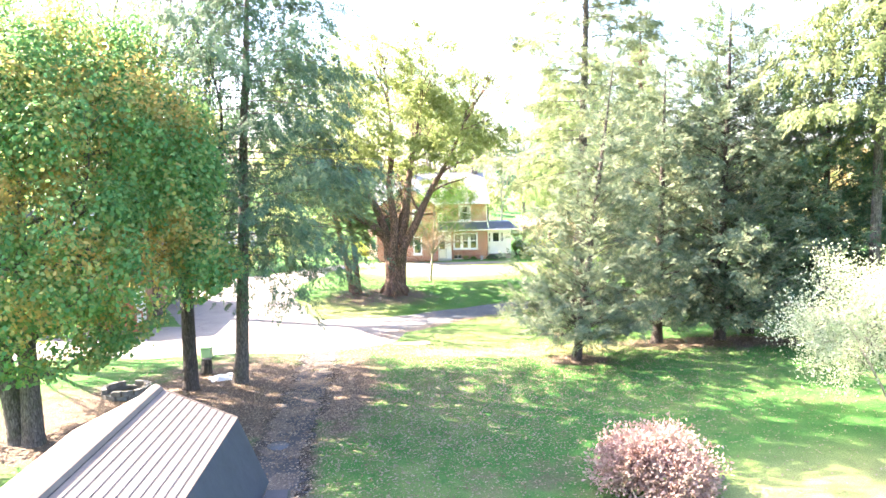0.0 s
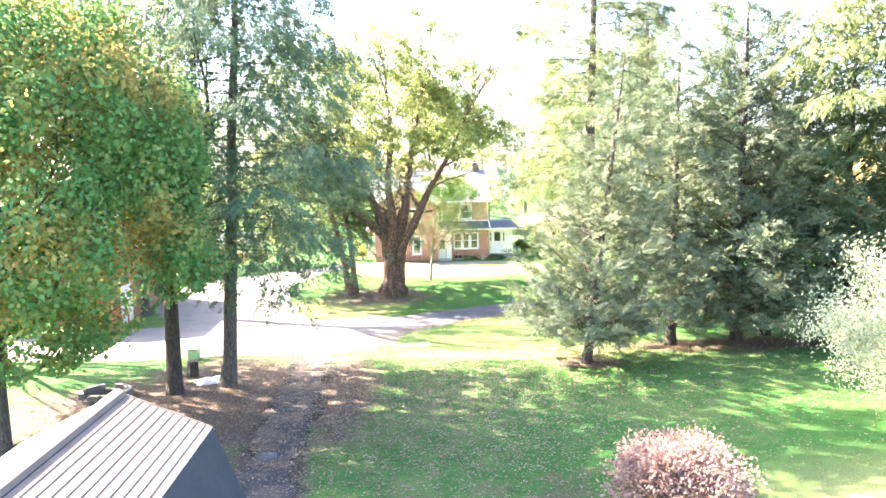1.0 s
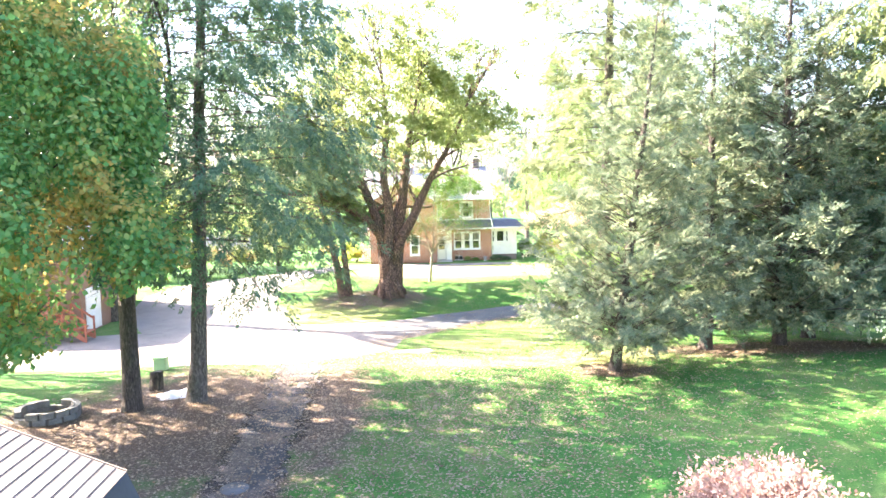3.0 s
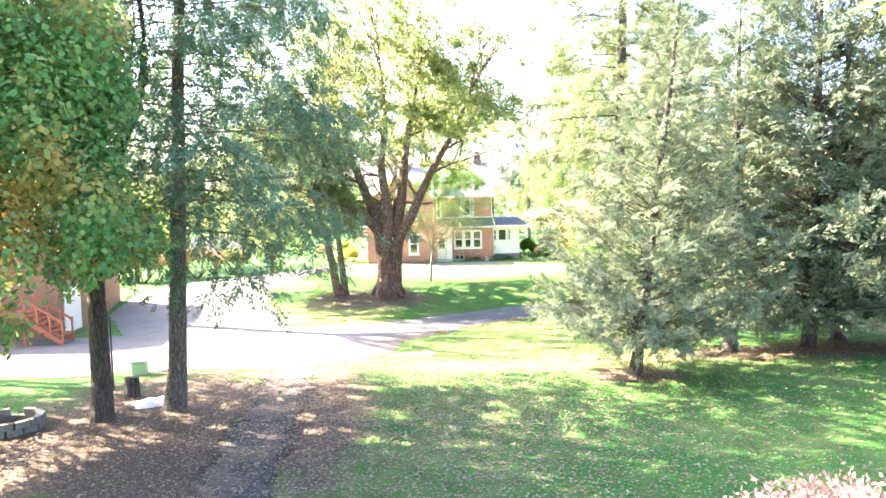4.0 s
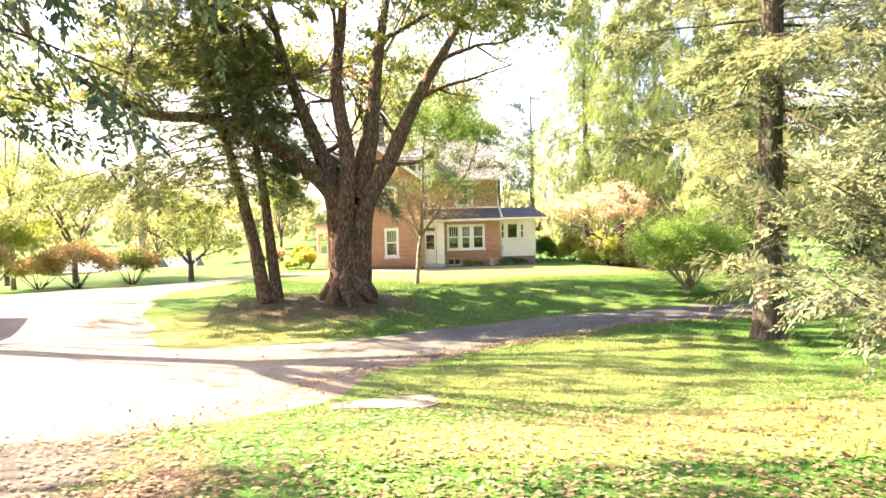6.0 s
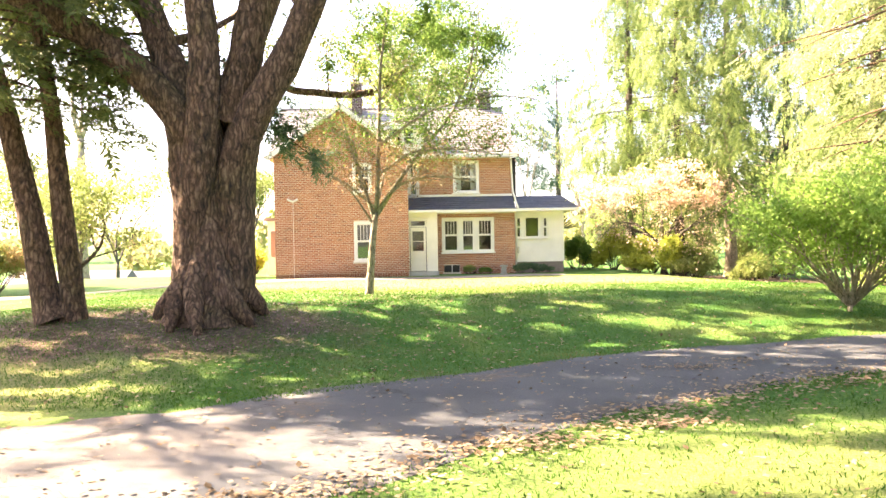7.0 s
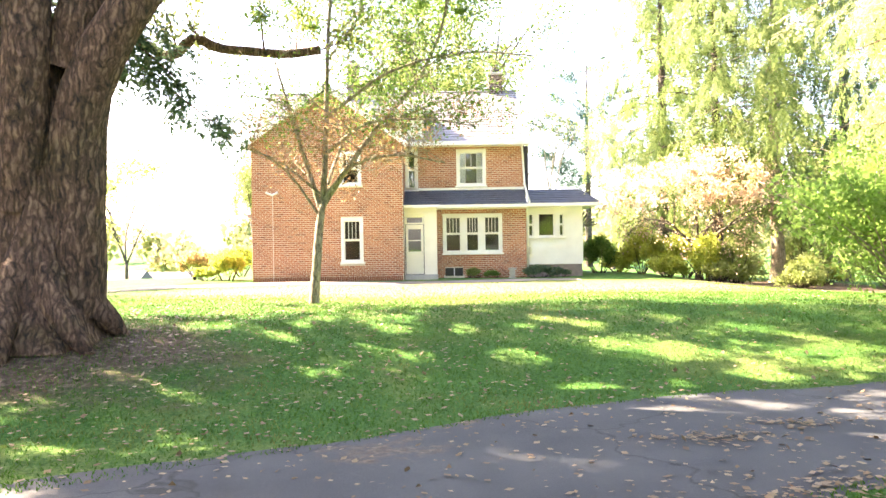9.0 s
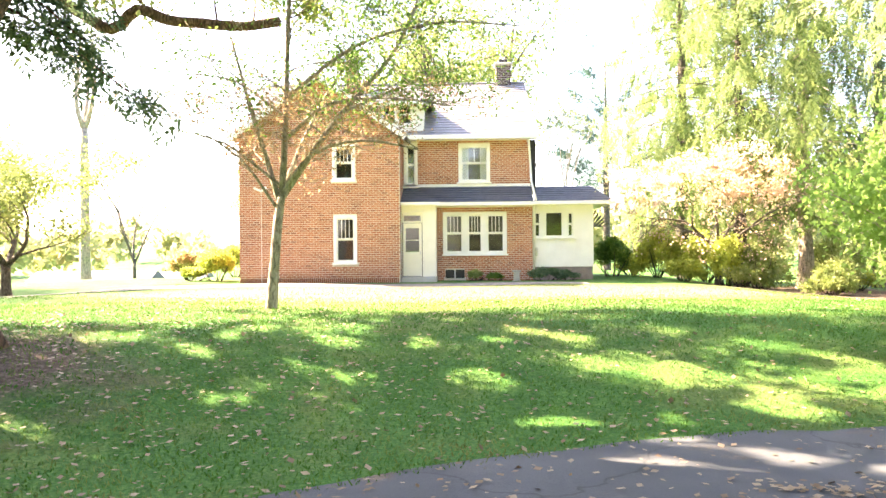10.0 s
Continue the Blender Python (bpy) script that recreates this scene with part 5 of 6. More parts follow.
for k, end in enumerate(((-2.5, -17.9, 3.5), (-3.0, -18.6, 4.2), (-3.4, -17.6, 5.0))):
    sm = spline([(-6.9, -20.2, 4.6 + k * 0.5), (-5.6, -19.2, 5.0 + k * 0.45), (-4.1, -18.5, 4.7 + k * 0.35), end], 0.3)
    w.tube([tuple(q) for q in sm], taper(0.045, 0.01, len(sm)), 6)
    for q in sm[len(sm) // 3:]:
        for _ in range(13):
            sprays.append((Vector(q) + Vector((rng.gauss(0, 0.22), rng.gauss(0, 0.3), rng.gauss(-0.12, 0.12))), (rng.gauss(0.5, 0.6), rng.gauss(0, 0.7), rng.uniform(-0.9, 0.1)), (rng.gauss(0, 0.4), rng.gauss(0, 0.4), 1.0)))
w.make("limb", BARK_RED, pair)
root, out, up = (np.array([tuple(q[k]) for q in sprays]) for k in range(3))
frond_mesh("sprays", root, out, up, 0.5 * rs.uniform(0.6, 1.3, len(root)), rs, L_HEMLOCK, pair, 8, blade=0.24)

# small dogwood before the wing
rng, rs = random.Random(61), np.random.RandomState(61)
dog = thing("dogwood_tree", "small dogwood with pale bark and thin autumn leaves", "tree")
w, tips = Wood(), []
stem = spline([(-1.43, -14.66, 0.15), (-1.36, -14.66, 1.0), (-1.28, -14.66, 1.9), (-1.2, -14.65, 2.4)], 0.25)
w.tube([tuple(q) for q in stem], taper(0.115, 0.075, len(stem)), 10, 0.05, rng)
for pts, r in (
    ([(-1.25, -14.65, 2.2), (-1.55, -14.6, 3.2), (-1.85, -14.6, 4.2), (-2.2, -14.5, 5.4)], 0.06),
    ([(-1.2, -14.65, 2.4), (-1.12, -14.7, 3.6), (-1.07, -14.7, 5.0), (-1.0, -14.7, 6.3), (-0.8, -14.6, 7.8)], 0.07),
    ([(-1.2, -14.65, 2.3), (-0.6, -14.6, 3.2), (0.0, -14.5, 4.0), (0.85, -14.4, 5.0), (1.4, -14.3, 6.2), (1.6, -14.2, 7.4)], 0.065),
    ([(-1.2, -14.65, 2.4), (-0.55, -14.9, 3.1), (0.4, -15.1, 3.3), (1.4, -15.3, 3.1)], 0.05),
    ([(-1.2, -14.65, 2.4), (-1.0, -13.8, 3.4), (-0.6, -13.0, 4.6), (0.2, -12.6, 5.8)], 0.05),
    ([(-1.3, -14.65, 2.1), (-1.9, -14.9, 3.0), (-2.6, -15.1, 3.5)], 0.035),
    ([(-0.1, -14.5, 3.9), (0.9, -14.2, 4.4), (2.2, -13.9, 4.9), (3.0, -13.7, 5.2)], 0.035),
    ([(-1.2, -14.65, 2.5), (-2.2, -14.9, 3.3), (-3.0, -15.2, 3.5)], 0.035),
    ([(-1.1, -14.7, 3.4), (-0.2, -15.4, 3.9), (1.0, -15.9, 3.9), (2.0, -16.2, 3.7)], 0.04),
    ([(-1.1, -14.7, 3.8), (-2.2, -14.2, 4.6), (-3.2, -14.0, 4.8)], 0.035),
    ([(-1.05, -14.7, 4.2), (0.3, -15.2, 5.0), (1.8, -15.5, 5.3), (3.2, -15.6, 5.2)], 0.04),
):
    sm = spline(pts, 0.3)
    w.tube([tuple(q) for q in sm], taper(r, r * 0.35, len(sm)), 7)
    for i in range(len(sm) // 4, len(sm)):
        d = Vector((rng.gauss(0, 1), rng.gauss(0, 1), rng.uniform(-0.1, 0.7)))
        grow(w, tips, sm[i], d, rng.uniform(0.55, 1.0), r * 0.3, 2, rng, 0.8, 0.1, 3, rmin=0.007)
w.make("trunk", BARK_PALE, dog)
hi = [p for p in tips if p[-1].z > 3.9 and rng.random() < (0.85 if p[-1].x > -0.6 else 0.4)]
lo = [p for p in tips if p[-1].z <= 4.3]
c, a, s = tip_leaves(hi, 26, 0.22, rs, 0.075)
c2, a2 = blob_leaves(24000, (0.15, -14.3, 6.9), (3.0, 2.5, 2.5), rs, 75, 0.1, (0.12, 0.26), (0.3, 0.95))
c, a, s = np.concatenate([c, c2]), np.concatenate([a, a2]), np.concatenate([s, 0.075 * rs.uniform(0.6, 1.4, len(c2))])
leaf_mesh("crown", c, a, s, 0.5, rs, L_GREEN, dog, gaps=0.08)
c, a, s = tip_leaves(lo, 13, 0.14, rs, 0.065)
leaf_mesh("withered_leaves", c, a, s, 0.5, rs, leaf_mat("withered_leaf", [(0.2, 0.115, 0.06), (0.34, 0.22, 0.12), (0.42, 0.33, 0.19)]), dog)

# trees by the lane
conifer("hemlock_tree", -10.83, -43.1, 0.05, 23, 7.8, 0.245, 0.27, 160, L_HEMLOCK, 0.46, 138, BARK_GREY, "tall hemlock with a straight bare lower trunk", 53, 0.3, (1.3, 0), weep=0.75, flatten=1.6, shape=0.6, hang=0.3, pairs=6, blade=0.28, gaps=0.07)
broadleaf("maple_tree", -12.67, -44.0, 0.0, 16, 6.0, 0.29, 4.0, L_MAPLE, 0.14, 7, BARK_DARK, "dark mossy maple trunk with sparse upper leaves", 54, forks=3, lift=0.5, spread=0.5, clump=0.3)
# autumn maple
rng, rs = random.Random(55), np.random.RandomState(55)
am = thing("maple_tree", "dense sugar maple turning from green to orange", "tree")
w, tips = Wood(), []
for k, (dx, dy) in enumerate(((0, 0), (-0.55, 0.2))):
    w.tube([(-16.5 + dx, -49.7 + dy, -0.5), (-16.5 + dx * 1.1, -49.7 + dy, 0.2), (-16.5 + dx * 1.4, -49.7, 2.5), (-16.5 + dx * 2.2, -49.7, 6), (-16.5 + dx * 3, -49.7, 11)], [0.5, 0.36, 0.3, 0.22, 0.08], 12, 0.05, rng)
for k in range(26):
    az, zz = k * 2.4, 2.2 + k * 0.4
    d = Vector((math.cos(az), math.sin(az), 0.3))
    grow(w, tips, (-16.5, -49.7, zz), d, rng.uniform(2.0, 2.9) * (1.0 if k < 16 else 0.75), 0.09, 3, rng, 0.7, 0.1, 3)
w.make("trunk", BARK_GREY, am)
c, a, s = tip_leaves(tips, 10, 0.35, rs, 0.18, 0.6)
c2, a2 = blob_leaves(125000, (-15.9, -49.4, 8.0), (6.3, 5.9, 9.2), rs, 420, 0.5, (0.1, 0.19), (0.66, 1.04))
c3, a3 = blob_leaves(17000, (-16.6, -49.4, 3.7), (5.6, 5.0, 3.0), rs, 90, 0.5, (0.14, 0.26), (0.5, 1.0))
c2, a2 = np.concatenate([c2, c3]), np.concatenate([a2, a3])
k2 = c2[:, 2] > 1.1 + np.maximum(0, c2[:, 0] + 16.3) * 0.62
c, face, s = np.concatenate([c, c2[k2]]), np.concatenate([rs.normal(size=a.shape), a2[k2]]), np.concatenate([s, 0.148 * rs.uniform(0.55, 1.35, k2.sum())])
leaf_mesh("crown", c, rs.normal(0, 0.6, c.shape) - [0, 0, 0.9], s, 0.82, rs, L_MAPLE, am, face=face * 0.8 + [0, 0, 0.5])

# two unseen maples, added so that their crowns shade the lane
for k, (x, y, h, r) in enumerate(((-21.5, -39.5, 18, 6.2), (-26.5, -36.0, 19, 6.0))):
    broadleaf("maple_tree", x, y, -0.3, h, 4.0, 0.34, r, L_MAPLE, 0.2, 16, BARK_GREY, "maple added out of view by the garage yard to shade the lane", 57 + k * 200, forks=5, clump=0.4, cloud=8000, group="yard maples", gaps=0.24)
# added tree, mostly out of view, whose gappy crown dapples the lawn
broadleaf("maple_tree", -20.5, -23.5, -0.4, 26, 12.5, 0.42, 7.0, L_PALE, 0.22, 14, BARK_GREY, "tall pale maple added behind the outbuilding to dapple the lawn", 59, forks=5, lift=0.4, clump=0.5, cloud=5000, gaps=0.74)
# juniper by the lawn, and the evergreens behind it
juniper("juniper_tree", 4.28, -41.1, 0.0, 14.2, [(0.14, 3.0), (0.19, 4.2), (0.24, 4.0), (0.33, 3.3), (0.47, 2.7), (0.62, 2.15), (0.85, 1.0), (1.0, 0.08)], 0.2, 255, L_JUNIPER, 0.4, BARK_DARK, "broad grey-green juniper with limbs down to the grass", 56, (1.8, 0.2), rise=0.55, core=0.45)
for k, (x, y, h, r, m, lab) in enumerate(((9.4, -37.3, 14.5, 4.0, L_JUNIPER, "grey-green"), (12.9, -36.9, 18.4, 5.6, L_JUNIPER, "tall sunlit grey-green"), (17.9, -37.6, 16.4, 4.9, L_HEMLOCK, "dark"), (15.6, -34.4, 17.0, 5.2, L_JUNIPER, "tall grey-green"), (22.4, -38.2, 16.0, 5.2, L_HEMLOCK, "tall dark"))):
    juniper("juniper_tree", x, y, float(gz(x, y)), h, [(0.1, r * 0.72), (0.16, r), (0.35, r * 0.95), (0.6, r * 0.8), (0.85, r * 0.52), (1.0, 0.2)], 0.26, (155, 300, 185, 230, 140)[k], m, 0.52, BARK_DARK, f"{lab} evergreen in the row above bare brown ground", 70 + k, (0.3, 0), group="evergreen row", pairs=4, blade=0.42, plume=5, core=0.42)
conifer("pine_tree", 7.26, -28.8, -0.35, 30, 6.6, 0.2, 0.34, 110, L_OLIVE, 0.72, 95, BARK_GREY, "tall pine with a bare furrowed trunk", 58, 0.25, (0.6, 0), weep=0.3, shape=0.55, pairs=6)
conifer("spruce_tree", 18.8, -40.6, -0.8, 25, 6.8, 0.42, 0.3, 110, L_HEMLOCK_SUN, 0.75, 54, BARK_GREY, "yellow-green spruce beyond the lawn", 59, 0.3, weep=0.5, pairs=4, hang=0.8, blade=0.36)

# variegated tree and faded shrub on the near lawn
broadleaf("ornamental_tree", 12.8, -51.4, -0.5, 7.6, 1.2, 0.08, 2.4, L_WHITE, 0.09, 64, BARK_PALE, "small pale tree with white-edged leaves", 62, forks=6, depth=3, lift=-0.2, spread=0.8, clump=0.3, kids=4)
shrub("hydrangea_shrub", 3.2, -55.0, -0.75, 2.3, 1.4, 34000, L_PINK, 0.11, "broad shrub covered in faded pink blooms", 63, stems=14, lumps=46, squat=True)

# east side: bush, red maple, spruces
broadleaf("shrub", 8.9, -19.6, float(gz(8.9, -19.6)), 3.9, 0.12, 0.06, 2.3, L_FAN, 0.085, 80, BARK_PALE, "feathery green bush fanning out from its foot", 64, forks=22, depth=2, lift=0.1, spread=0.5, clump=0.15, category="shrub", cloud=12000)
broadleaf("red_maple_tree", 12.0, 0.6, -0.35, 6.0, 1.6, 0.13, 4.4, L_BLUSH, 0.11, 3, BARK_GREY, "low spreading maple with faded blush leaves", 65, forks=6, depth=4, lift=-0.2, spread=0.9, clump=0.22)
rm = bpy.data.objects["red_maple_tree"]
rs = np.random.RandomState(165)
c, a = blob_leaves(30000, (11.9, 0.6, 3.5), (4.6, 3.2, 2.5), rs, 110, 0.1, (0.1, 0.22), (0.45, 1.0))
k2 = (c[:, 2] > 1.9) & (rs.uniform(0, 1, len(c)) < 0.2 + 0.26 * (c[:, 2] - 1.9)) & canopy_gaps(c, 0.3)
leaf_mesh("outer_leaves", c[k2], a[k2], 0.12 * rs.uniform(0.6, 1.4, k2.sum()), 0.55, rs, L_BLUSH, rm, 0.6)
for k, (x, y, h, r, m, lab) in enumerate(((12.8, 8.0, 21, 5.0, L_SPRUCE, "weeping yellow-green spruce"), (16.0, 2.2, 21, 5.2, L_SPRUCE, "tall yellow-green spruce"), (18.0, -6.5, 21, 5.0, L_SPRUCE, "tall pale green spruce"), (15.7, -14.0, 22, 6.0, L_OLIVE, "pale green hemlock overhanging the drive"), (22.0, -14.0, 22, 5.4, L_SPRUCE, "tall green spruce"), (20.5, 5.0, 19, 5.0, L_HEMLOCK, "tall dark spruce"), (13.9, 3.4, 18, 4.0, L_SPRUCE, "dark-trunked spruce"))):
    conifer("spruce_tree", x, y, float(gz(x, y)), h, r, (0.16, 0.19, 0.15, 0.2, 0.15, 0.15, 0.24)[k], (0.3, 0.27, 0.3, 0.5, 0.3, 0.3, 0.24)[k], 120, m, 0.62, 50 if k < 4 else 26, (BARK_GREY, BARK_PALE, BARK_GREY, BARK_RED, BARK_GREY, BARK_GREY, BARK_DARK)[k], lab + " with hanging sprays", 80 + k, 0.45, weep=1.2 if k != 3 else 0.6, group="spruces", flatten=2.2 if k != 3 else 1.3, shape=0.55, hang=1.8 if k != 3 else 0.3, pairs=6, blade=0.24, gaps=0.1)
juniper("pine_tree", 13.4, 30, -1.5, 19, [(0.4, 3.0), (0.6, 4.4), (0.85, 3.0), (1.0, 0.5)], 0.3, 34, L_BLUE, 0.9, BARK_GREY, "blue-green pine behind the house", 90, pairs=4, plume=5, low=0.4)
for k, (x, y, rx, rz, m, n) in enumerate(((10.6, 0.2, 0.9, 0.55, L_YELLOW, 4500), (12.2, -1.2, 0.9, 0.5, L_PALE, 4500), (14.6, -3.0, 1.0, 0.5, L_PALE, 4500), (16.0, -0.8, 1.2, 0.7, L_PALE, 5000), (12.8, 4.5, 1.5, 1.3, L_YELLOW, 7000), (14.0, 1.2, 1.2, 0.9, L_PALE, 5000), (17.5, 3.0, 1.8, 1.4, L_PALE, 6000), (11.9, -0.6, 0.9, 1.15, L_YELLOW, 7000), (12.9, -0.9, 0.8, 0.95, L_PALE, 6000), (10.2, 2.6, 1.2, 1.2, L_YELLOW, 7000), (15.2, 6.0, 2.4, 1.6, L_PALE, 8000), (19.0, -1.0, 2.0, 1.3, L_PALE, 7000), (17.2, 0.4, 0.9, 0.5, L_YELLOW, 4500), (16.5, -9.0, 1.1, 0.45, L_PALE, 4500), (12.6, -15.6, 0.9, 0.4, L_PALE, 3500), (9.6, 4.6, 0.8, 0.5, L_YELLOW, 3000))):
    shrub("shrub", x, y, float(gz(x, y)), rx, rz, n, m, 0.11, "low leafy bush under the spruces", 100 + k, group="undergrowth", squat=True)

# west side: apple trees, hedge, far shrubs
for k, (x, y, h, r, per, m, lab) in enumerate((
    (-14.0, -1.9, 6.6, 5.4, 14, L_PALE, "crooked apple tree with yellow-green leaves"),
    (-23.5, -6.6, 5.2, 3.8, 16, L_YELLOW, "low spreading tree with golden leaves"),
    (-26.6, 39.0, 16.0, 4.0, 2, L_PALE, "crooked roadside tree almost bare of leaves"),
    (-22.0, 2.0, 9.0, 4.6, 16, L_PALE, "pale green tree beyond the drive"),
    (-27.0, 4.0, 12.0, 5.6, 16, L_PALE, "broad pale green tree beyond the drive"),
    (-11.7, 25.0, 10.0, 1.5, 22, L_PALE, "green tree behind the corner of the house"),
    (-26.5, -5.5, 9.5, 5.0, 16, L_YELLOW, "golden tree behind the hedge"),
)):
    broadleaf("apple_tree", x, y, float(gz(x, y)), h, 1.1 if k < 2 else 2.2, 0.19, r, m, 0.15, per, BARK_GREY, lab, 110 + k, forks=4, depth=4, lift=0.1, spread=0.8, clump=0.28, cloud=(8000, 9000, 0, 9000, 9000, 5000, 9000, 9000)[k])
for k, (x, y, rx, rz) in enumerate(((-17.2, -2.6, 1.9, 1.3), (-19.2, -5.6, 2.3, 1.5), (-22.3, -9.0, 2.6, 1.6), (-25.5, -12.5, 2.2, 1.3), (-22.0, -3.5, 2.0, 1.1))):
    shrub("shrub", x, y, float(gz(x, y)), rx, rz, 9000, L_RUST, 0.12, "rust and green shrub with crooked stems", 120 + k, group="hedge", stems=14)
for k, (x, y, rx, rz, m) in enumerate(((-10.2, 6.0, 1.0, 0.85, L_RUST), (-8.2, 6.5, 0.9, 0.8, L_YELLOW), (-8.5, 1.8, 0.9, 0.28, L_YELLOW))):
    shrub("shrub", x, y, float(gz(x, y)), rx, rz, 7000, m, 0.13, "rounded shrub turning gold and red", 130 + k, group="gold shrubs")
broadleaf("roadside_tree", -24.6, 25.8, float(gz(-24.6, 25.8)), 20.0, 11.0, 0.36, 2.6, L_PALE, 0.15, 8, BARK_PALE, "tall grey tree trunk with thin upper leaves", 139, forks=3, depth=3, lift=0.5, spread=0.5)
broadleaf("oak_tree", 1.8, 30, -1.5, 25, 6, 0.4, 6.5, L_PALE, 0.24, 18, BARK_GREY, "tall green tree behind the house", 140, forks=5, clump=0.6, cloud=16000)
for k, (x, y, h) in enumerate(((9.5, 24, 13), (8.0, 33, 16), (13, 20, 12), (-24, -2, 18), (-21, -22, 17), (-25, -14, 19), (6.5, 45, 15))):
    broadleaf("birch_tree", x, y, float(gz(x, y)), h, h * 0.3, 0.15, 2.6, L_PALE, 0.16, 3 if k < 3 or k == 6 else 8, BARK_PALE, "slender tree with few pale leaves", 150 + k, forks=3, lift=0.5, spread=0.4, group="slender trees")

# ---- shed ----
shed = thing("shed", "gambrel-roofed shed with a pale ribbed roof and dark sides", "shed")
SX, S0, S1, SZ = -9.03, -67.0, -59.95, 4.56
prof = [(-11.7, 2.4), (-10.8, 3.68), (SX, SZ), (-7.36, 3.84), (-6.75, 2.4)]
part("wall", prism([(-11.55, -0.9), (-11.55, 2.4), (-10.75, 3.6), (SX, SZ - 0.1), (-7.4, 3.76), (-6.9, 2.4), (-6.9, -0.9)], "y", S0 + 0.2, S1 - 0.15), SHADED_SIDE, shed)
for (a, b, m, nm) in ((0, 1, BATTEN, "lower_slope"), (1, 2, BATTEN, "upper_slope"), (2, 3, BATTEN, "upper_slope"), (3, 4, SHADED_SIDE, "lower_slope")):
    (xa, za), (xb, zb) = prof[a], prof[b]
    pl = part(nm, slab([(xa, S0, za), (xb, S0, zb), (xb, S1, zb), (xa, S1, za)], 0.05), m, shed, "steep lower roof, its shade put into a dark colour" if a == 3 else "")
    if m is BATTEN and a == 2:
        for k in range(1, 12):
            u = k / 12
            x, z = xa + (xb - xa) * u, za + (zb - za) * u
            part("seam", box(x - 0.014, x + 0.014, S0, S1 - 0.01, z - 0.02, z + 0.003), SEAM, pl)
part("ridge_cap", prism([(SX - 0.16, SZ - 0.05), (SX - 0.1, SZ + 0.03), (SX, SZ + 0.07), (SX + 0.1, SZ + 0.02), (SX + 0.15, SZ - 0.05)], "y", S0, S1 + 0.02), BATTEN, shed)
part("rake", slab([(SX, S1 + 0.005, SZ + 0.01), (-7.36, S1 + 0.005, 3.85), (-7.36, S1 + 0.04, 3.85), (SX, S1 + 0.04, SZ + 0.01)], 0.14), BATTEN, shed)
part("vent_box", box(-6.7, -6.2, -61.4, -60.6, 1.6, 2.5, bevel=0.03), BLACK, shed)

# ---- yard things ----
garage = thing("garage", "brown outbuilding with a red-stained wooden stair and white door", "garage")
GX = -20.4
part("wall", box(-31, GX, -28.2, -19.5, -0.6, 4.2), TAN, garage)
part("roof", prism([(-31.5, 4.2), (GX + 0.5, 4.2), (-25.7, 7.0)], "y", -28.7, -19.0), SHINGLE, garage)
d = part("door", box(GX + 0.002, GX + 0.06, -27.6, -25.6, -0.3, 2.0, bevel=0.01), WHITE, garage, "white garage door")
stair = thing("stair", "red-stained wooden stair with handrails and steps", "stairs")
for k in range(6):
    part("tread", box(-21.2 + k * 0.28, -20.9 + k * 0.28, -30.0, -28.9, 1.0 - k * 0.19, 1.05 - k * 0.19), REDWOOD, stair)
for yy in (-30.05, -28.9):
    part("stringer", slab([(-21.3, yy, 1.05), (-21.3, yy + 0.06, 1.05), (-19.5, yy + 0.06, -0.2), (-19.5, yy, -0.2)], 0.22), REDWOOD, stair)
    part("handrail", slab([(-21.3, yy, 1.95), (-21.3, yy + 0.06, 1.95), (-19.5, yy + 0.06, 0.7), (-19.5, yy, 0.7)], 0.1), REDWOOD, stair)
    for q in range(4):
        xx, zz = -21.25 + q * 0.56, 1.95 - q * 0.39
        part("post", box(xx, xx + 0.08, yy, yy + 0.08, zz - 1.25, zz), REDWOOD, stair)
part("landing", box(-23.0, -21.2, -30.05, -28.25, 1.0, 1.1), REDWOOD, stair)
for xx in (-22.95, -21.35):
    part("post", box(xx, xx + 0.12, -30.0, -29.88, -0.5, 1.0), REDWOOD, stair)

rng = random.Random(7)
w = Wood()
w.tube([(-12.62, -41.55, -0.1), (-12.62, -41.55, 0.1), (-12.6, -41.55, 0.72)], [0.3, 0.24, 0.23], 14, 0.08, rng)
tagged(w.make("stump", BARK_DARK, None), "dark weathered tree stump among fallen leaves", "stump")
bm = bmesh.new()
bmesh.ops.create_grid(bm, x_segments=26, y_segments=18, size=1.0)
for v in bm.verts:
    x, y = v.co.x * 0.84, v.co.y * 0.5
    edge = max(0.0, 1 - max(abs(v.co.x), abs(v.co.y)) ** 3)
    h = (0.07 + 0.16 * max(0, noise.noise(Vector((x * 3.1, y * 3.4, 0.3))) + 0.35)) * edge + 0.012
    rim = 1 + 0.18 * noise.noise(Vector((v.co.x * 2, v.co.y * 2, 4)))
    v.co = (-11.55 + x * rim - y * 0.3, -42.35 + y * rim + x * 0.25, 0.0 + h + 0.02)
ext = bmesh.ops.extrude_face_region(bm, geom=bm.faces[:])
for v in ext["geom"]:
    if isinstance(v, bmesh.types.BMVert):
        v.co.z -= 0.02
tagged(part("plastic_sheet", bm, SACKING, smooth=True), "crumpled white plastic sheet lying on leaves", "sheet")
bm = box(-13.72, -13.22, -38.3, -37.8, -0.2, 0.46, bevel=0.04)
ub = tagged(new("utility_box", None), "pale green utility box beside the driveway", "utility box")
part("body", bm, PLASTIC_GREEN, ub)
part("lid", box(-13.75, -13.19, -38.33, -37.77, 0.46, 0.52, bevel=0.02), PLASTIC_GREEN, ub)
w = Wood()
w.tube([(-13.5, -40.7, -0.2), (-13.52, -40.7, 2.6)], [0.035, 0.035], 8)
tagged(w.make("pole", BLACK, None), "thin dark metal pole near the stump", "pole")
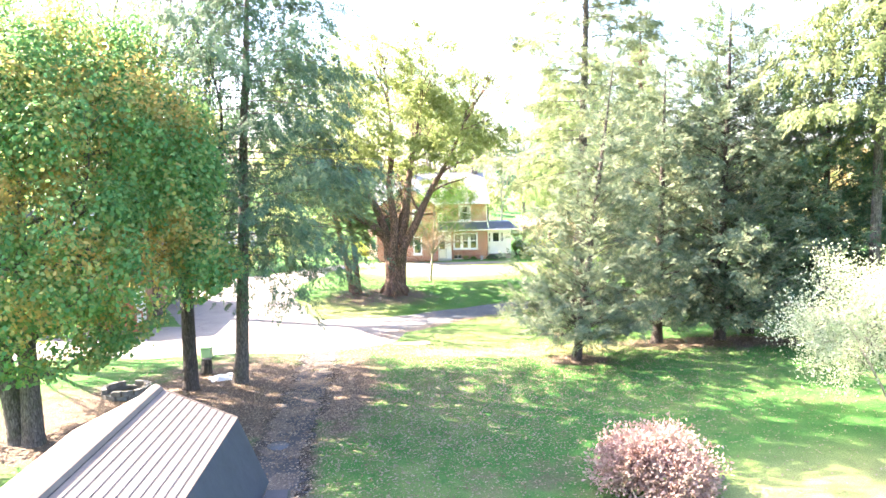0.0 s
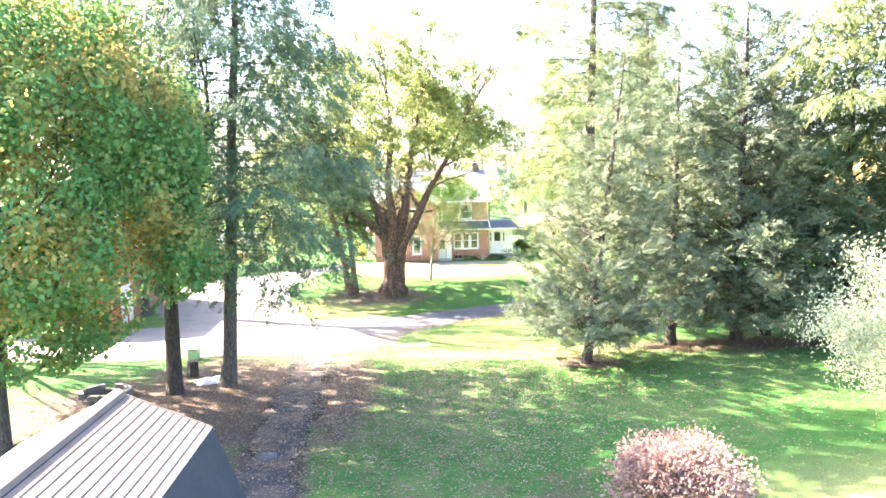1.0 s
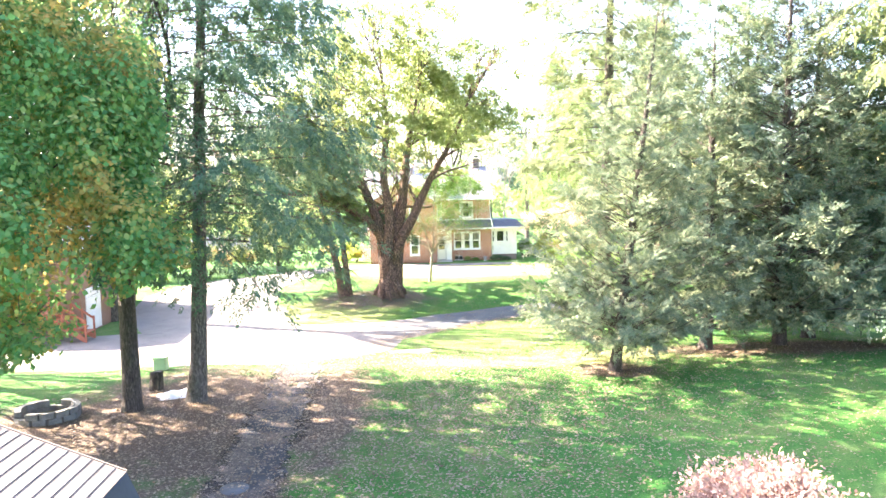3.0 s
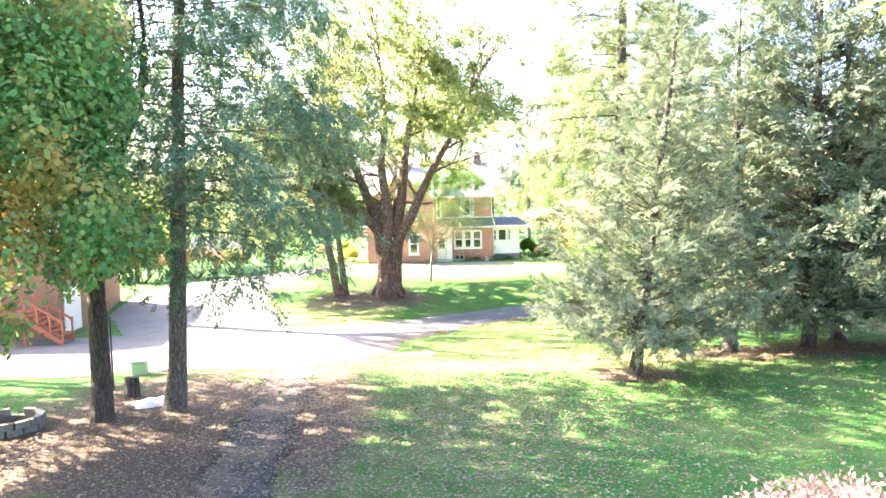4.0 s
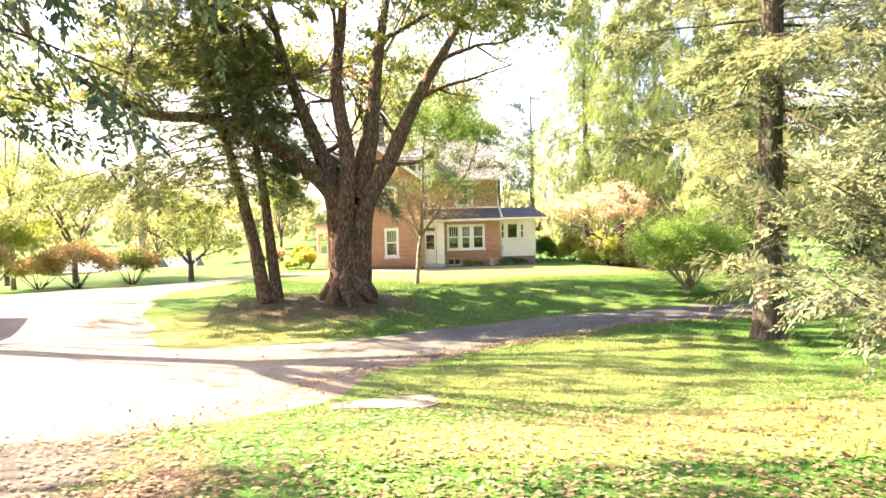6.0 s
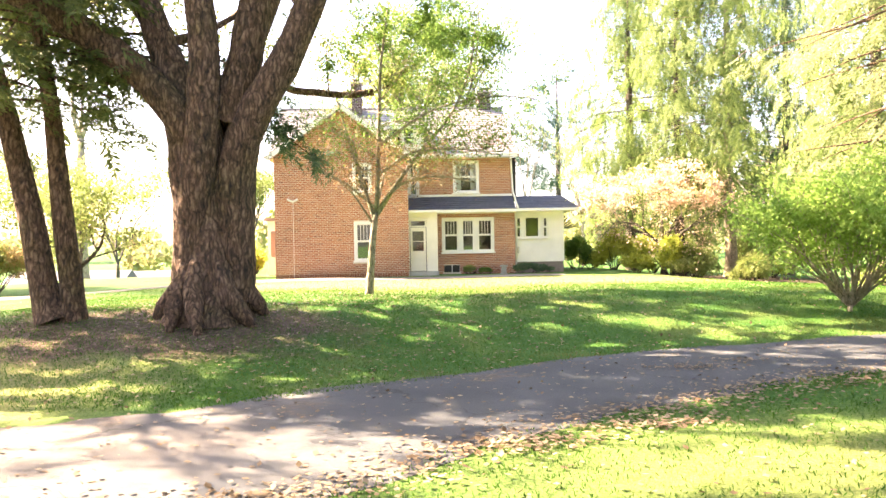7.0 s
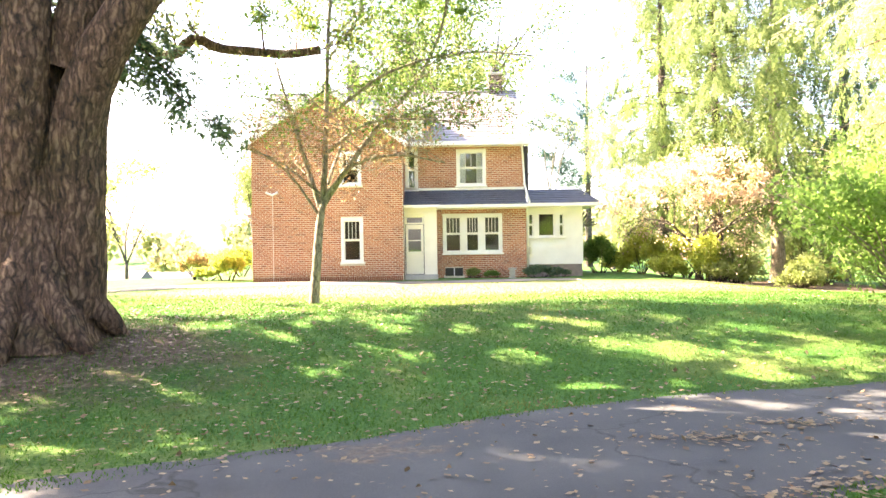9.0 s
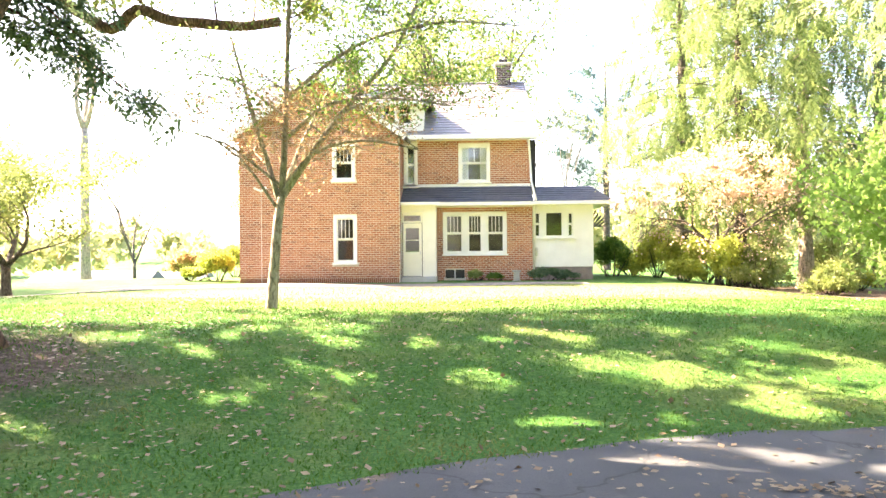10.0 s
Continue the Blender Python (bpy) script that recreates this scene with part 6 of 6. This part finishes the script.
# ring of concrete blocks
pit = thing("fire_ring", "ring of loose concrete blocks filled with leaves", "fire pit")
blk = bpy.data.meshes.new("block")
bm = box(-0.2, 0.2, -0.1, 0.1, 0, 0.19, bevel=0.012)
bm.to_mesh(blk)
bm.free()
blk.materials.append(plain("mossy_concrete", [(0.3, (0.07, 0.07, 0.055)), (0.7, (0.2, 0.19, 0.165))], 5, 0.9, 0.4))
for lvl in (0, 1):
    for k in range(13):
        a = 2 * math.pi * (k + 0.5 * lvl) / 13
        if lvl and k in (3, 8):
            continue
        b = new("block", blk)
        px, py = -15.1 + math.cos(a) * 0.85, -44.6 + math.sin(a) * 0.85
        b.matrix_world = pose(px, py, float(gz(-15.1, -44.6)) - 0.02 + lvl * 0.195, 0, 0, math.degrees(a) + 90 + rng.uniform(-6, 6))
        b.parent = pit
# flat stone in the grass
bm = bmesh.new()
rim = [(-4.3, -35.25), (-4.1, -34.6), (-3.3, -34.3), (-2.45, -34.1), (-2.35, -34.7), (-2.5, -35.5), (-3.4, -35.45)]
rim = [(p[0] + 0.05 * math.sin(i * 2.7), p[1] + 0.05 * math.cos(i * 3.9)) for i, p in enumerate(spline(rim + rim[:1], 0.17)[:-1])]
lo_v = [bm.verts.new((x, y, float(gz(x, y)) - 0.08)) for x, y in rim]
hi_v = [bm.verts.new((x, y, float(gz(x, y)) + 0.018)) for x, y in rim]
bm.faces.new(hi_v)
for i in range(len(rim)):
    k = (i + 1) % len(rim)
    bm.faces.new((lo_v[i], lo_v[k], hi_v[k], hi_v[i]))
tagged(part("stone_slab", bm, plain("slab_stone", [(0.3, (0.1, 0.09, 0.07)), (0.5, (0.24, 0.22, 0.19)), (0.7, (0.34, 0.32, 0.28))], 4.5, 0.9, 0.8)), "flat pale stone slab set in the grass", "stone slab")
w = Wood()
w.tube([(-8.15, -50.2, -0.66), (-8.15, -50.2, float(gz(-8.15, -50.2)) + 0.045)], [0.36, 0.36], 20)
tagged(w.make("manhole_cover", plain("worn_concrete", [(0.3, (0.065, 0.066, 0.066)), (0.7, (0.13, 0.128, 0.122))], 5, 0.9, 0.3), None), "round concrete cover in the leafy lane", "manhole cover")
# shrub with red leaves at the maple's foot
shrub("shrub", -15.7, -50.9, -0.5, 0.55, 0.2, 1500, leaf_mat("crimson_leaf", [(0.13, 0.018, 0.022), (0.22, 0.04, 0.035)]), 0.1, "low crimson shrub at the foot of the maple", 66)

# ---- barns in the valley ----
for k, (x, y, w2) in enumerate(((-36, 52, 6.0), (-31, 60, 4.0))):
    barn = thing("barn", "low grey barn in the valley beyond the field", "barn", "valley barns")
    z = float(gz(x, y)) - 0.7
    part("wall", box(x - w2, x + w2, y - 3, y + 3, z - 0.3, z + 2.4), CONCRETE, barn)
    part("roof", prism([(y - 3.4, z + 2.4), (y + 3.4, z + 2.4), (y, z + 3.9)], "x", x - w2 - 0.4, x + w2 + 0.4), SHINGLE, barn)

# ---- distance ----
rs = np.random.RandomState(200)
cs, al, sz = [], [], []
spots = []
for _ in range(260):
    ang = rs.uniform(0.12, math.pi - 0.12)
    d = rs.uniform(95, 230)
    spots.append((d * math.cos(ang) * 1.4, d * math.sin(ang) * 0.8 + 25))
for _ in range(50):
    spots.append((rs.uniform(32, 60), rs.uniform(-70, 60)))
for _ in range(36):
    spots.append((rs.uniform(-75, -42), rs.uniform(-80, 0)))
for x, y in spots:
    h = rs.uniform(9, 17)
    c, a = blob_leaves(230, (x, y, float(gz(x, y)) + h * 0.55), (h * 0.42, h * 0.42, h * 0.55), rs, 12, 0.5)
    cs.append(c), al.append(a), sz.append(h * 0.1 * rs.uniform(0.6, 1.4, len(c)))
tagged(leaf_mesh("backdrop_trees", np.concatenate(cs), np.concatenate(al), np.concatenate(sz), 0.8, rs, L_FAR, None), "hazy autumn woods and hedges beyond the fields", "woods", kind="stuff")

# ---- fallen leaves and grass ----
def scatter(n, x0, x1, y0, y1, rs):
    return rs.uniform(x0, x1, n), rs.uniform(y0, y1, n)


rs = np.random.RandomState(300)
xs, ys = [], []
for n, (cx, cy), (sx, sy) in ((17000, (-8, -46), (4.6, 6.5)), (4500, (2, -44), (5, 5)), (5000, (12, -38), (5, 2.5)), (1200, (-4, -29), (3.5, 3)), (2500, (-3.5, -20), (3.5, 2.2)), (1700, (1, -20), (5, 4)), (500, (3.5, -25), (4, 1.6)), (1500, (2, -17), (6, 4)), (900, (4, -31), (4, 3)), (150, (3.7, -24.3), (0.35, 0.16)), (120, (4.6, -23.8), (0.3, 0.14)), (240, (0.4, -28.2), (0.4, 0.15)), (220, (-2.2, -29.6), (0.5, 0.2)), (200, (2.0, -27.6), (0.35, 0.12)), (5500, (-1, -38), (6, 3)), (15000, (-2.0, -47.5), (4.2, 5)), (3500, (7, -47), (4, 4))):
    xs.append(rs.normal(cx, sx, n)), ys.append(rs.normal(cy, sy, n))
edge = spline([(-7.6, -37.4), (-6.0, -35.0), (-4.3, -31.7), (-2.0, -30.0), (0.0, -28.3), (2.2, -27.0), (5.2, -25.5), (9, -24.5), (14, -23.7)], 0.2)
pick = edge[rs.randint(0, len(edge), 5200)]
xs.append(pick[:, 0] + rs.normal(0, 0.45, len(pick))), ys.append(pick[:, 1] + rs.normal(0, 0.32, len(pick)))
xs, ys = np.concatenate(xs), np.concatenate(ys)
c = np.stack([xs, ys, gz(xs, ys) + rs.uniform(0.02, 0.06, len(xs))], 1)
a = rs.normal(size=c.shape) * [1, 1, 0.18]
tagged(leaf_mesh("fallen_leaves", c, a, np.where(ys < -36, 0.085, 0.07) * rs.uniform(0.5, 1.3, len(c)), 0.75, rs, L_FALLEN, None, 3.0), "scattered dry brown maple leaves on the ground", "leaves", kind="stuff")


def off_road(x, y):
    """True where no paving lies."""
    ok = np.ones(len(x), bool)
    for line in (((-34, -33, 4.4), (-13, -32.4, 4.8), (-8.5, -31.8, 4.9), (-4.5, -29.2, 3.2)), DRIVE, LOOP):
        for px, py, half in spline(line, 0.5):
            ok &= (x - px) ** 2 + (y - py) ** 2 > max(0.1, half - 0.16) ** 2
    return ok


rs = np.random.RandomState(301)
xs, ys = [], []
for n, x0, x1, y0, y1 in ((115000, -9, 12, -26, -13), (50000, -5, 9, -36, -25), (25000, -4, 13, -47, -33), (30000, -12, 14, -13, -4)):
    a, b = scatter(n, x0, x1, y0, y1, rs)
    xs.append(a), ys.append(b)
xs, ys = np.concatenate(xs), np.concatenate(ys)
keep = off_road(xs, ys) & ~((np.abs(xs + 3.3) < 1.1) & (np.abs(ys + 34.8) < 0.8))
# fewer blades where the lawn is painted pale for sunlight
keep &= (((xs - 2) / 13) ** 2 + ((ys + 6.8) / 5) ** 2 > 0.8) | (rs.uniform(0, 1, len(xs)) < 0.35)
keep &= (((xs - 3) / 7) ** 2 + ((ys + 33.5) / 3.8) ** 2 > 0.8) | (rs.uniform(0, 1, len(xs)) < 0.5)
xs, ys = xs[keep], ys[keep]
tall = rs.uniform(0.025, 0.065, len(xs))
c = np.stack([xs, ys, gz(xs, ys) + tall * 0.35], 1)
a = rs.normal(size=c.shape) * [0.55, 0.55, 0.1] + [0, 0, 1.0]
tagged(leaf_mesh("grass", c, a, tall, 0.22, rs, L_GRASS, None), "short uneven lawn grass", "grass", kind="stuff")
